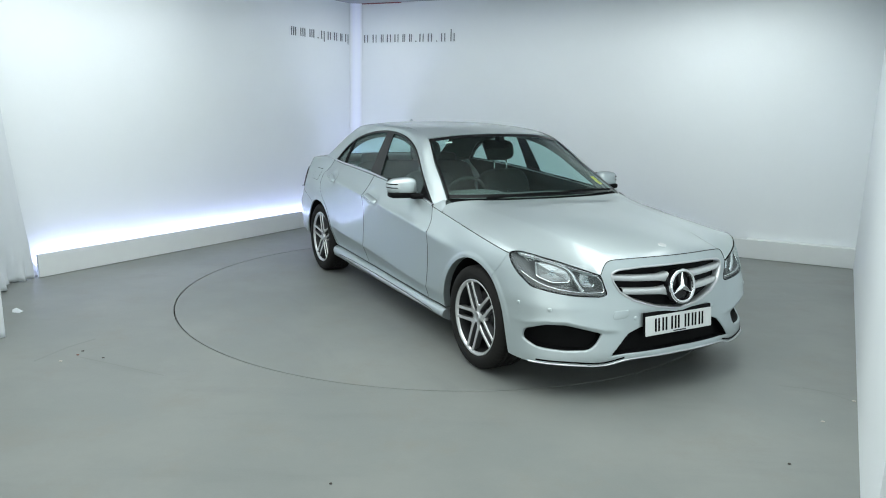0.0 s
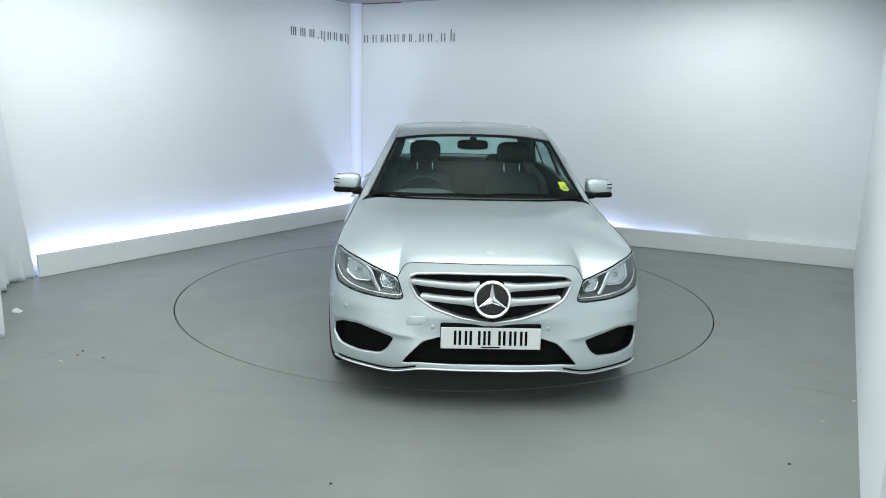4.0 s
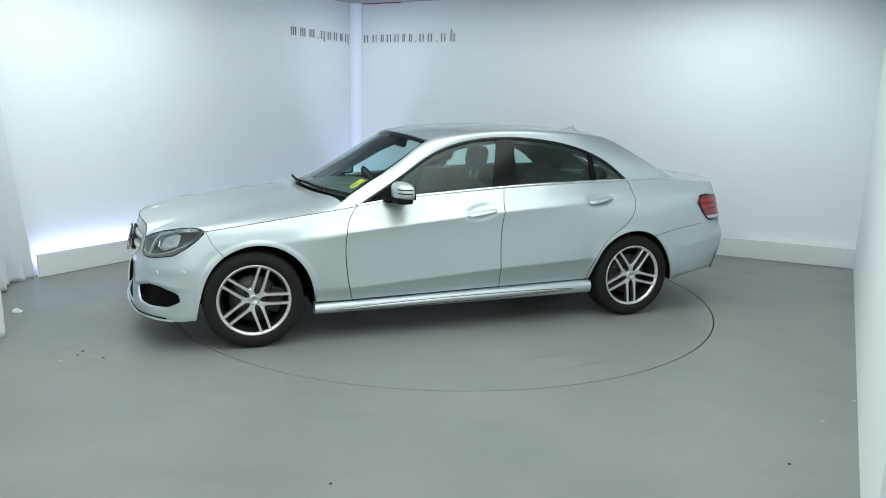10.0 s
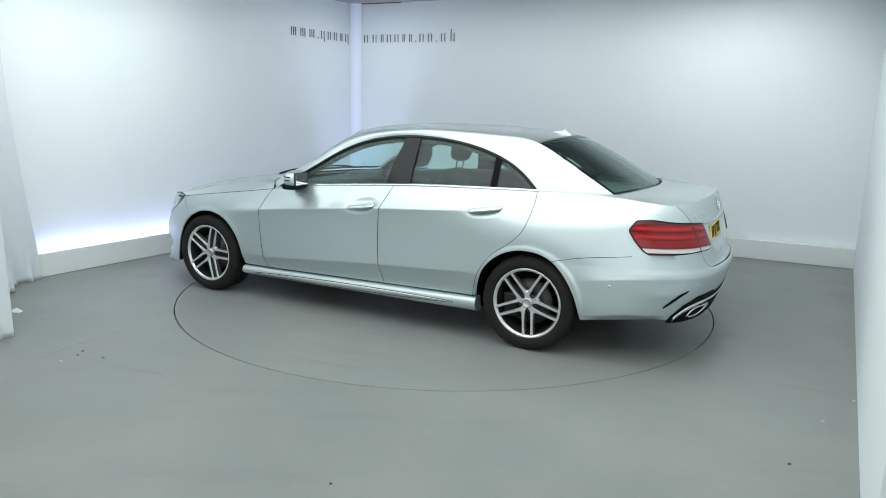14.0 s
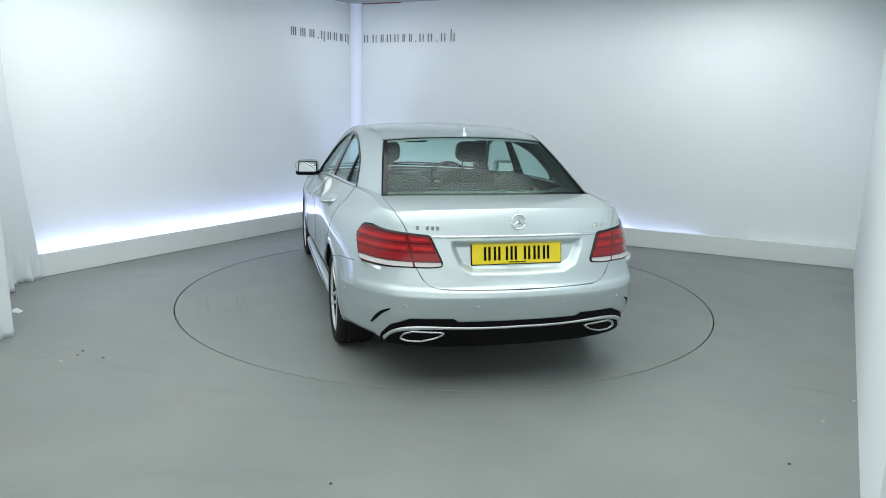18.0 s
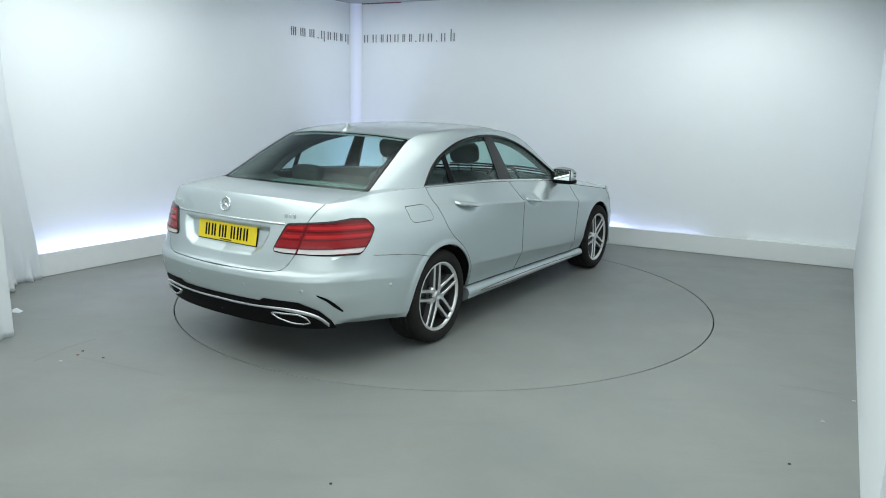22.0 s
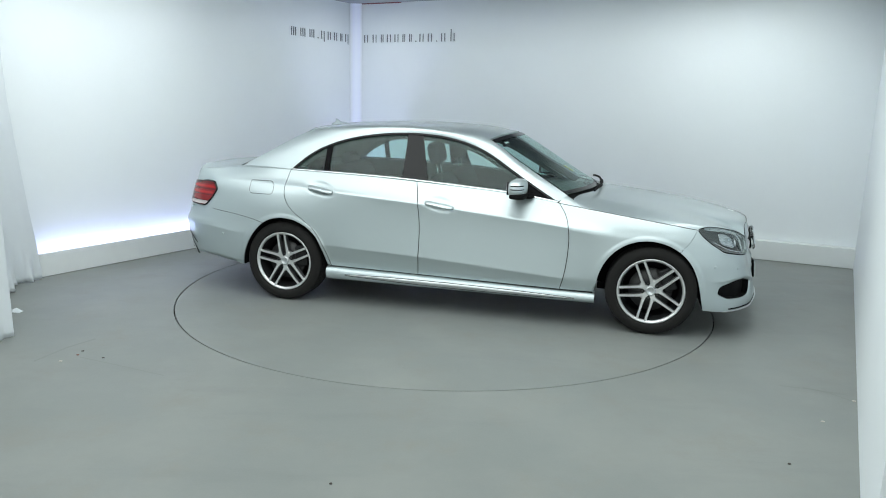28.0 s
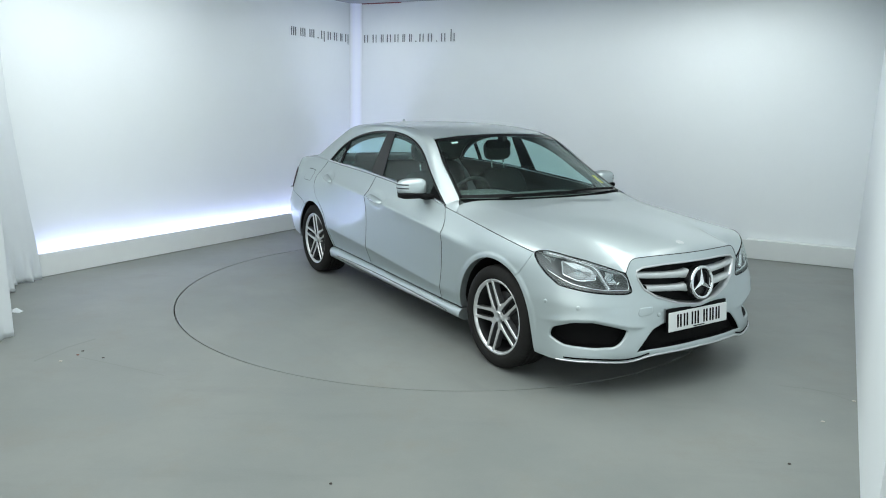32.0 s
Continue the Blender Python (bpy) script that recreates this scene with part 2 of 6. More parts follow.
def fan_faces(nv, nu):
    f = []
    for j in range(nv - 1):
        for i in range(nu - 1):
            a = j * nu + i
            f.append((a, a + 1, a + nu + 1, a + nu))
    return f


def unit(v):
    return v / np.maximum(np.linalg.norm(v, axis=-1, keepdims=True), 1e-9)


def grid_normals(g):
    return unit(np.cross(np.gradient(g, axis=1), np.gradient(g, axis=0)))


CORE = np.array([-0.1, 0.0, 0.55])


def outward(verts, faces):
    """Faces turned away from the middle of the car."""
    v = np.asarray(verts, float)
    tot = 0.0
    for f in faces[:: max(1, len(faces) // 60)]:
        a, b, c = v[f[0]], v[f[1]], v[f[2]]
        if len(f) > 3 and np.linalg.norm(np.cross(b - a, c - a)) < 1e-9:
            b, c = v[f[2]], v[f[3]]
        n = np.cross(b - a, c - a)
        ref = CORE.copy()
        ref[0] = np.clip(a[0], -1.8, 1.5)
        tot += float(np.dot(n, a - ref) / max(np.linalg.norm(n), 1e-9))
    return faces if tot >= 0 else [tuple(reversed(f)) for f in faces]


def mirrored(verts, faces):
    v = np.asarray(verts, float) * [1, -1, 1]
    return v, [tuple(reversed(f)) for f in faces]


def skirted(g, gap=0.003, depth=0.028, edges="btlr"):
    """A panel out of a grid of points: shrunk by the gap and with its border folded in."""
    g = np.array(g, float)
    nv, nu = g.shape[:2]
    if gap:
        for e, sl, inner in (("b", (0, slice(None)), (1, slice(None))), ("t", (-1, slice(None)), (-2, slice(None))), ("l", (slice(None), 0), (slice(None), 1)), ("r", (slice(None), -1), (slice(None), -2))):
            if e in edges:
                g[sl] = g[sl] + unit(g[inner] - g[sl]) * gap
    n = grid_normals(g)
    c = g.reshape(-1, 3).mean(0)
    ref = np.array([np.clip(c[0], -1.8, 1.5), 0, 0.55])
    if np.sum((g - ref) * n) < 0:
        n = -n
    verts, faces = list(g.reshape(-1, 3)), fan_faces(nv, nu)
    faces = outward(verts, faces)
    for e, idx in (("b", [i for i in range(nu)]), ("t", [(nv - 1) * nu + i for i in range(nu)]), ("l", [j * nu for j in range(nv)]), ("r", [j * nu + nu - 1 for j in range(nv)])):
        if e not in edges or not depth:
            continue
        k = len(verts)
        flat = n.reshape(-1, 3)
        for i in idx:
            verts.append(verts[i])
        for i in idx:
            verts.append(verts[i] - flat[i] * depth)
        m = len(idx)
        for i in range(m - 1):
            faces.append((k + i, k + i + 1, k + m + i + 1, k + m + i))
    return np.array(verts), faces


def both(name, g, mat, parent, label="", **kw):
    """The panel on the left side and its mirror image on the right."""
    v, f = skirted(g, **kw)
    pa, pb = parent if isinstance(parent, tuple) else (parent, parent)
    a = mesh_ob(name, v, f, mat, pa)
    v2, f2 = mirrored(v, f)
    b = mesh_ob(name, v2, f2, mat, pb)
    if label:
        a["label"] = b["label"] = label
    return a, b


def whole(name, g, mat, parent, label="", **kw):
    """A half panel that ends on the middle line, with its mirror image, as one mesh."""
    v, f = skirted(g, **kw)
    v2, f2 = mirrored(v, f)
    ob = mesh_ob(name, np.concatenate([v, v2]), list(f) + [tuple(i + len(v) for i in q) for q in f2], mat, parent)
    bm = bmesh.new()
    bm.from_mesh(ob.data)
    bmesh.ops.remove_doubles(bm, verts=[w for w in bm.verts if abs(w.co.y) < 1e-4], dist=2e-4)
    bm.to_mesh(ob.data)
    bm.free()
    if label:
        ob["label"] = label
    return ob


def tube(name, line, r, mat, parent, seg=8, closed=False, label=""):
    p = np.asarray(line, float)
    t = unit(np.gradient(p, axis=0))
    up = np.tile([0.0, 0.0, 1.0], (len(p), 1))
    up[np.abs(t[:, 2]) > 0.9] = [1.0, 0, 0]
    a = unit(np.cross(t, up))
    b = np.cross(a, t)
    rr = np.broadcast_to(np.asarray(r, float), (len(p),))[:, None]
    verts, faces = [], []
    for k in range(seg):
        w = 2 * math.pi * k / seg
        verts.append(p + rr * (a * math.cos(w) + b * math.sin(w)))
    verts = np.stack(verts, 1).reshape(-1, 3)
    n = len(p)
    for i in range(n - (0 if closed else 1)):
        for k in range(seg):
            i2, k2 = (i + 1) % n, (k + 1) % seg
            faces.append((i * seg + k, i * seg + k2, i2 * seg + k2, i2 * seg + k))
    if not closed:
        faces.append(tuple(range(seg)))
        faces.append(tuple((n - 1) * seg + k for k in reversed(range(seg))))
    ob = mesh_ob(name, verts, faces, mat, parent)
    if label:
        ob["label"] = label
    return ob


def lathe(prof, seg=64):
    """Verts and faces of a profile of (radius, y) turned about the y axis."""
    verts, faces, n = [], [], len(prof)
    for k in range(seg):
        w = 2 * math.pi * k / seg
        for r, y in prof:
            verts.append((r * math.cos(w), y, r * math.sin(w)))
    for k in range(seg):
        k2 = (k + 1) % seg
        for i in range(n - 1):
            faces.append((k * n + i, k * n + i + 1, k2 * n + i + 1, k2 * n + i))
    return verts, faces


# ---- the room ----
GAP = 0.12
CEIL = 2.9
corner = np.array([-1.289, 3.84])
left_dir, right_dir = np.array([0.524, 0.852]), np.array([0.909, -0.417])
left_out, right_out = np.array([-0.852, 0.524]), np.array([0.417, 0.909])
k = np.linalg.solve(np.array([left_dir, -right_dir]).T, GAP * (right_out - left_out))
wall_corner = corner + GAP * left_out + k[0] * left_dir


def prism(name, a, b, out, thick, z0, z1, mat, bevel=0.0):
    """An upright slab: its face runs from a to b, its thickness goes along out."""
    bm = bmesh.new()
    p = [np.array(a), np.array(b), np.array(b) + np.array(out) * thick, np.array(a) + np.array(out) * thick]
    lo = [bm.verts.new((*q, z0)) for q in p]
    hi = [bm.verts.new((*q, z1)) for q in p]
    bm.faces.new(lo[::-1]), bm.faces.new(hi)
    for i in range(4):
        bm.faces.new((lo[i], lo[(i + 1) % 4], hi[(i + 1) % 4], hi[i]))
    bmesh.ops.recalc_face_normals(bm, faces=bm.faces[:])
    if bevel:
        bmesh.ops.bevel(bm, geom=bm.edges[:], offset=bevel, segments=2, affect="EDGES", profile=0.5)
    me = bpy.data.meshes.new(name)
    bm.to_mesh(me)
    bm.free()
    me.materials.append(mat)
    return new(name, me)


left_end = wall_corner - left_dir * 6.6
right_end = wall_corner + right_dir * 6.35
side_far, side_near = np.array([4.307, 1.268]), np.array([1.45, -3.89])
side_out = np.array([0.875, -0.485])
back_left, back_right = np.array([-4.75, -8.2]), np.array([3.2, -8.2])
tagged(prism("wall_left", left_end, wall_corner, left_out, 0.12, 0, CEIL, WALL), "smooth white painted wall with a light-blue glow above the plinth", "wall", kind="structure")
tagged(prism("wall_back", wall_corner, right_end, right_out, 0.12, 0, CEIL, WALL), "smooth white painted wall lettered at the top", "wall", kind="structure")
tagged(prism("wall_right", side_near, side_far + 0.25 * (side_far - side_near) / 5.9, side_out, 0.15, 0, CEIL, WALL), "plain white partition wall beside the turntable", "wall", kind="structure")
tagged(prism("wall_return", side_near + 0.001, side_near + np.array([1.9, -1.0]), (0.466, 0.885), 0.12, 0, CEIL, WALL), "plain white wall", "wall", kind="structure")
tagged(prism("wall_rear_right", back_right, (3.2, -4.8), (1, 0), 0.12, 0, CEIL, WALL), "plain white wall", "wall", kind="structure")
tagged(prism("wall_rear", back_left, back_right, (0, -1), 0.12, 0, CEIL, WALL), "plain white wall", "wall", kind="structure")
tagged(prism("wall_rear_left", (-4.75, -8.2), (-4.75, -1.7), (-1, 0), 0.12, 0, CEIL, WALL), "plain white wall", "wall", kind="structure")
tagged(prism("ceiling", (-7, -9), (7, -9), (0, 1), 15, CEIL, CEIL + 0.1, CEILING), "grey ceiling", "ceiling", kind="structure")

# plinths along the two walls, standing off them so that a strip of light shines up behind
plinth_left_end = np.array([-3.607, 0.07])
plinth_right_end = side_far
PZ = 0.212
left_plinth = tagged(prism("plinth_left", plinth_left_end, corner, left_out, 0.03, 0.004, PZ, PLINTH, 0.002), "low white skirting box in front of the wall", "plinth", "plinths", "structure")
right_plinth = tagged(prism("plinth_back", corner + right_dir * 0.005, plinth_right_end, right_out, 0.03, 0.004, PZ, PLINTH, 0.002), "low white skirting box in front of the wall", "plinth", "plinths", "structure")
# the stretch without light is closed on top
lit_end = corner + right_dir * 5.1
tagged(prism("plinth_cap", lit_end + right_out * 0.031, plinth_right_end + right_out * 0.031, right_out, GAP - 0.035, PZ - 0.03, PZ - 0.002, PLINTH), "white top board of the skirting box", "plinth", kind="structure")


def led_line(name, a, b, out, power=1.0, mat=LED):
    a, b = np.array(a) + np.array(out) * 0.085, np.array(b) + np.array(out) * 0.085
    ob = prism(name, a, b, out, 0.012, 0.10, 0.108, mat)
    tagged(ob, "lilac light strip behind the white plinth", "light strip", "light strips")
    mid, d = (a + b) / 2, b - a
    ang = math.degrees(math.atan2(d[1], d[0]))
    lamp = area_lamp(name + "_lamp", pose(mid[0], mid[1], 0.125, 0, 0, ang) @ pose(0, 0, 0, 180 + LED_LEAN, 0, 0), float(np.linalg.norm(d)), 0.02, power * LED_POWER * float(np.linalg.norm(d)), (0.50, 0.56, 1.0))
    return lamp


LED_POWER, LED_LEAN = 4.6, 0
led_line("led_strip", plinth_left_end + left_dir * 0.02, corner, left_out)
lit_a, lit_b = corner + (lit_end - corner) * 0.5, corner + (lit_end - corner) * 0.72
led_line("led_strip", corner + right_dir * 0.1, lit_a, right_out)
led_line("led_strip", lit_a + right_dir * 0.004, lit_b, right_out, 0.6)
led_line("led_strip", lit_b + right_dir * 0.004, corner + (lit_end - corner) * 0.9, right_out, 0.15, LED_DIM)

# upright light channel in the corner of the room
bis = unit(left_out + right_out)
channel = prism("corner_light", wall_corner - left_dir * 0.06 - bis * 0.004, wall_corner + right_dir * 0.15 - bis * 0.004, bis, -0.006, PZ + 0.02, CEIL - 0.001, STRIP)
tagged(channel, "upright lilac light strip in the corner of the walls", "light strip")

# dark-red line of the ceiling edge over the back wall
edge = prism("ceiling_trim", wall_corner + right_dir * 0.06 - right_out * 0.004, wall_corner + right_dir * 0.75 - right_out * 0.004, right_out, -0.006, CEIL - 0.012, CEIL - 0.002, material("red_trim", (0.25, 0.03, 0.04), 0.6))
tagged(edge, "thin dark-red trim under the ceiling", "trim", kind="structure")

# lettering too much of a mark to be spelt: plain upright bars
sign = new("wall_lettering")
tagged(sign, "grey letter-sized bars in one line across the wall corner", "lettering")
bar_rng = random.Random(4)
widths = [1.25, 1.25, 1.25, 0.45, 1, 0.9, 1, 0.75, 1, 0.9, 0.75, 1, 1, 0.75, 0.85, 0.9, 0.75, 0.75, 0.45, 0.85, 1, 0.45, 1, 1]
LET_Z, LET_H, LET_W = 2.393, 0.100, 0.1264
pos = -1.225
for i, w in enumerate(widths):
    c0 = pos + 0.5 * w * LET_W
    pos += w * LET_W * 1.04
    if w == 0.45:
        strokes = [(0, 0.016, 0.014, 0.0)]
    elif w == 1.25:
        strokes = [(-0.036, 0.011, LET_H, 0), (0.0, 0.011, LET_H, 0), (0.036, 0.011, LET_H, 0)]
    elif i in (4, 8):
        strokes = [(-0.024, 0.011, LET_H, 0), (0.024, 0.011, LET_H + 0.035, -0.035)]
    elif i == 23:
        strokes = [(-0.022, 0.012, LET_H + 0.05, 0), (0.022, 0.011, LET_H, 0)]
    elif w == 0.75:
        strokes = [(-0.012, 0.012, LET_H, 0), (0.014, 0.009, LET_H * 0.95, 0.003)]
    else:
        strokes = [(-0.024, 0.012, LET_H, 0), (0.022, 0.010, LET_H, 0)]
    for dx, sw, sh, dz in strokes:
        p = c0 + dx
        dirv, outv = (left_dir, left_out) if p < 0 else (right_dir, right_out)
        q = wall_corner + dirv * p - outv * 0.006
        ang = math.atan2(dirv[1], dirv[0])
        bm = bmesh.new()
        box(bm, sw, 0.006, sh, Matrix.Translation((q[0], q[1], LET_Z + dz + sh / 2)) @ Matrix.Rotation(ang, 4, "Z"))
        part("bar", bm, LETTER, sign)

# floor with a round opening for the turntable
RAD = 2.225
fl_v, fl_f, FN = [], [], 160
for ring, z in ((RAD + 0.005, -0.05), (RAD + 0.005, 0.0), (0, 0)):
    for i in range(FN):
        w = 2 * math.pi * i / FN
        c, s_ = math.cos(w), math.sin(w)
        r = ring if ring else 11.0 / max(abs(c), abs(s_))
        fl_v.append((r * c, r * s_, z))
for j in range(2):
    for i in range(FN):
        i2 = (i + 1) % FN
        fl_f.append((j * FN + i, (j + 1) * FN + i, (j + 1) * FN + i2, j * FN + i2))
floor = mesh_ob("floor", fl_v, fl_f, FLOOR, smooth=False)
tagged(floor, "grey painted concrete floor with scuffs", "floor", kind="structure")
pit = mesh_ob("floor_pit", [(r * math.cos(2 * math.pi * i / 160), r * math.sin(2 * math.pi * i / 160), -0.024) for r in (RAD - 0.005, RAD + 0.005) for i in range(160)], [(i, 160 + i, 160 + (i + 1) % 160, (i + 1) % 160) for i in range(160)], GAP_DUST, smooth=False)
tagged(pit, "dark gap round the turntable", "gap", kind="structure")

turntable = new("turntable")
tagged(turntable, "round grey car turntable flush with the floor", "turntable")
tv, tf = [], []
for ring, z in ((0.0, 0), (1.1, 0), (RAD - 0.008, 0.0), (RAD - 0.005, -0.002), (RAD - 0.005, -0.045)):
    for i in range(FN):
        w = 2 * math.pi * i / FN
        tv.append((ring * math.cos(w), ring * math.sin(w), z))
for j in range(4):
    for i in range(FN):
        i2 = (i + 1) % FN
        tf.append((j * FN + i, (j + 1) * FN + i, (j + 1) * FN + i2, j * FN + i2) if j else (i, FN + i, FN + i2))
mesh_ob("plate", tv, tf, FLOOR, turntable, smooth=False)


def curtain(name, path, z0, z1, waves, amp, label, flare=0.0, seed=1, lean=((0, 0, 0), (3, 0, 0))):
    """A hanging cloth along a plan line, with folds that deepen towards the floor; lean: how far the cloth stands off that line by height."""
    rng = random.Random(seed)
    n, rows = 180, 60
    line = along(path, n)
    d = unit(np.gradient(line, axis=0))
    nrm = np.stack([-d[:, 1], d[:, 0]], 1)
    t = np.linspace(0, 1, n)
    ph = [rng.uniform(0, 6.28) for _ in range(6)]
    lean = np.array(lean)
    free = 0.15 + 0.85 * step_up(t / 0.10)
    verts, faces = [], []
    for j in range(rows):
        h = j / (rows - 1)
        z = z1 + (z0 - z1) * h
        a = amp * (0.45 + 0.55 * h)
        off = a * (np.sin(2 * math.pi * waves * t + ph[0] + 0.8 * h) + 0.45 * np.sin(2 * math.pi * waves * 2.3 * t + ph[1] - 1.1 * h) + 0.25 * np.sin(2 * math.pi * waves * 0.5 * t + ph[2]))
        off = off + 0.22 * amp * np.sin(2 * math.pi * waves * 4.7 * t + ph[3] + 5 * h) * np.sin(7 * h + ph[4])
        # the lowest stretch crumples where it meets the floor
        low = max(0.0, (h - 0.86) / 0.14)
        off = off + flare * low**1.5 * (np.sin(2 * math.pi * 5.1 * t + 1 + 2.5 * low) + 0.5 * np.sin(2 * math.pi * 11.3 * t + ph[5] - 4 * low))
        shift = np.array([np.interp(z, lean[:, 0], lean[:, 1]), np.interp(z, lean[:, 0], lean[:, 2])])
        q = line + nrm * (off * free)[:, None] + shift
        for i in range(n):
            verts.append((q[i, 0], q[i, 1], z + (0.006 + 0.012 * math.sin(9 * t[i] + 2) ** 2 * free[i] if j == rows - 1 else 0)))
    for j in range(rows - 1):
        for i in range(n - 1):
            a = j * n + i
            faces.append((a, a + 1, a + n + 1, a + n))
    ob = mesh_ob(name, verts, faces, CLOTH)
    m = ob.modifiers.new("thickness", "SOLIDIFY")
    m.thickness = 0.004
    tagged(ob, label, "curtain", "curtains")
    return ob


def step_up(v):
    v = np.clip(v, 0, 1)
    return v * v * (3 - 2 * v)


far_curtain = curtain("curtain", [(-3.553, 0.02), (-3.605, -0.08), (-3.635, -0.16), (-3.56, -0.42), (-3.62, -0.8)], 0.0, CEIL - 0.01, 1.4, 0.013, "white cloth curtain gathered on the floor beside the plinth", 0.022, 1, ((0, 0, 0), (0.24, -0.009, -0.015), (0.64, -0.035, -0.058), (1.12, -0.06, -0.10), (1.56, -0.081, -0.132), (1.9, -0.088, -0.142), (2.9, -0.09, -0.15)))
near_curtain = curtain("curtain", [(-2.883, -1.503), (-2.918, -1.61), (-3.02, -1.9), (-3.30, -2.4)], 0.0, CEIL - 0.01, 1.8, 0.013, "white cloth curtain hanging straight to the floor", 0.012, 5)
# ---- the car: one half-shape in functions, metres, x ahead, y to its left ----
FRONT_PLAN = [(2.265, 0.0), (2.25, 0.2), (2.222, 0.36), (2.185, 0.49), (2.125, 0.64), (2.035, 0.775), (1.93, 0.852), (1.82, 0.888), (1.72, 0.903), (1.6, 0.91), (1.437, 0.914)]
SIDE_PLAN = [(1.0, 0.917), (0.4, 0.923), (-0.4, 0.928), (-1.0, 0.93), (-1.437, 0.93)]
REAR_PLAN = [(-1.8, 0.918), (-1.98, 0.90), (-2.15, 0.866), (-2.29, 0.81), (-2.4, 0.733), (-2.48, 0.615), (-2.54, 0.43), (-2.572, 0.2), (-2.58, 0.0)]
plan = np.array(FRONT_PLAN + SIDE_PLAN + REAR_PLAN)
plan_s = np.concatenate([[0], np.cumsum(np.linalg.norm(np.diff(plan, axis=0), axis=1))])
# mirror beyond both ends, so that the line meets its mirror image squarely
ext = np.concatenate([plan[3:0:-1] * [1, -1], plan, plan[-2:-5:-1] * [1, -1]])
ext_s = np.concatenate([-plan_s[3:0:-1], plan_s, 2 * plan_s[-1] - plan_s[-2:-5:-1]])
S_END = plan_s[-1]
fine_s = np.linspace(-0.1, S_END + 0.1, 3000)
fine_p = nat(ext_s, ext, fine_s)
fine_t = unit(np.gradient(fine_p, axis=0))
fine_n = np.stack([-fine_t[:, 1], fine_t[:, 0]], 1)
if fine_n[1500, 1] < 0:
    fine_n = -fine_n


def plan_at(s):
    p = np.stack([np.interp(s, fine_s, fine_p[:, i]) for i in (0, 1)], -1)
    n = np.stack([np.interp(s, fine_s, fine_n[:, i]) for i in (0, 1)], -1)
    return p, n


def s_plan(x=None, y=None, rear=False):
    """Place on the plan line where it has that x, or that y at the front or rear."""
    if x is not None:
        return float(np.interp(-x, -plan[:, 0], plan_s))
    half = len(plan) // 2
    if rear:
        return float(np.interp(-y, -plan[half:, 1], plan_s[half:]))
    return float(np.interp(y, plan[:half, 1], plan_s[:half]))


# how far the skin lies inside the plan line, by height, at stations along it
STATIONS = [
    (0.0, [(0.17, 0.03), (0.24, 0.015), (0.30, 0.03), (0.36, 0.05), (0.42, 0.055), (0.50, 0.048), (0.6, 0.062), (0.7, 0.085), (0.79, 0.112), (0.9, 0.16)]),
    (s_plan(y=0.48), [(0.17, 0.012), (0.24, 0.0), (0.33, 0.012), (0.39, 0.024), (0.48, 0.042), (0.59, 0.07), (0.70, 0.088), (0.79, 0.115), (0.9, 0.16)]),
    (s_plan(y=0.775), [(0.17, 0.012), (0.22, 0.0), (0.34, 0.01), (0.43, 0.006), (0.515, 0.008), (0.6, 0.03), (0.7, 0.062), (0.79, 0.098), (0.9, 0.15)]),
    (s_plan(x=1.82), [(0.17, 0.01), (0.25, 0.0), (0.4, 0.0), (0.52, 0.0), (0.63, 0.012), (0.72, 0.03), (0.79, 0.055), (0.9, 0.12)]),
    (s_plan(x=1.437), [(0.17, 0.02), (0.3, 0.01), (0.5, 0.0), (0.69, 0.0), (0.75, 0.012), (0.79, 0.026), (0.83, 0.046), (0.9, 0.09)]),
    (s_plan(x=0.736), [(0.17, 0.05), (0.28, 0.036), (0.36, 0.02), (0.45, 0.008), (0.58, 0.0), (0.68, 0.002), (0.76, 0.012), (0.82, 0.028), (0.87, 0.046), (0.918, 0.068), (0.97, 0.1), (1.1, 0.17)]),
    (s_plan(x=-0.3), [(0.17, 0.05), (0.28, 0.038), (0.36, 0.022), (0.45, 0.008), (0.58, 0.0), (0.7, 0.003), (0.78, 0.014), (0.86, 0.042), (0.92, 0.072), (0.98, 0.102), (1.02, 0.126), (1.1, 0.17)]),
    (s_plan(x=-1.437), [(0.17, 0.04), (0.28, 0.03), (0.45, 0.005), (0.58, 0.0), (0.68, 0.0), (0.75, 0.004), (0.80, 0.012), (0.864, 0.034), (0.92, 0.072), (0.96, 0.107), (1.0, 0.136), (1.056, 0.172), (1.1, 0.205)]),
    (s_plan(x=-1.98), [(0.17, 0.04), (0.3, 0.014), (0.4, 0.003), (0.52, 0.0), (0.65, 0.012), (0.75, 0.026), (0.85, 0.046), (0.9, 0.062), (0.95, 0.09), (1.0, 0.135), (1.05, 0.19), (1.1, 0.25)]),
    (s_plan(x=-2.29), [(0.17, 0.08), (0.3, 0.045), (0.4, 0.018), (0.5, 0.0), (0.6, 0.0), (0.64, 0.012), (0.73, 0.032), (0.85, 0.062), (0.92, 0.083), (0.98, 0.102), (1.02, 0.122), (1.1, 0.2)]),
    (s_plan(y=0.5, rear=True), [(0.17, 0.13), (0.3, 0.075), (0.4, 0.04), (0.5, 0.012), (0.58, 0.0), (0.61, 0.004), (0.64, 0.022), (0.75, 0.046), (0.91, 0.09), (0.97, 0.108), (1.03, 0.135), (1.1, 0.2)]),
    (S_END, [(0.17, 0.14), (0.3, 0.08), (0.4, 0.045), (0.5, 0.014), (0.58, 0.0), (0.61, 0.004), (0.64, 0.045), (0.75, 0.08), (0.91, 0.105), (0.97, 0.118), (1.04, 0.142), (1.1, 0.2)]),
]
ZS = np.linspace(0.15, 1.12, 300)
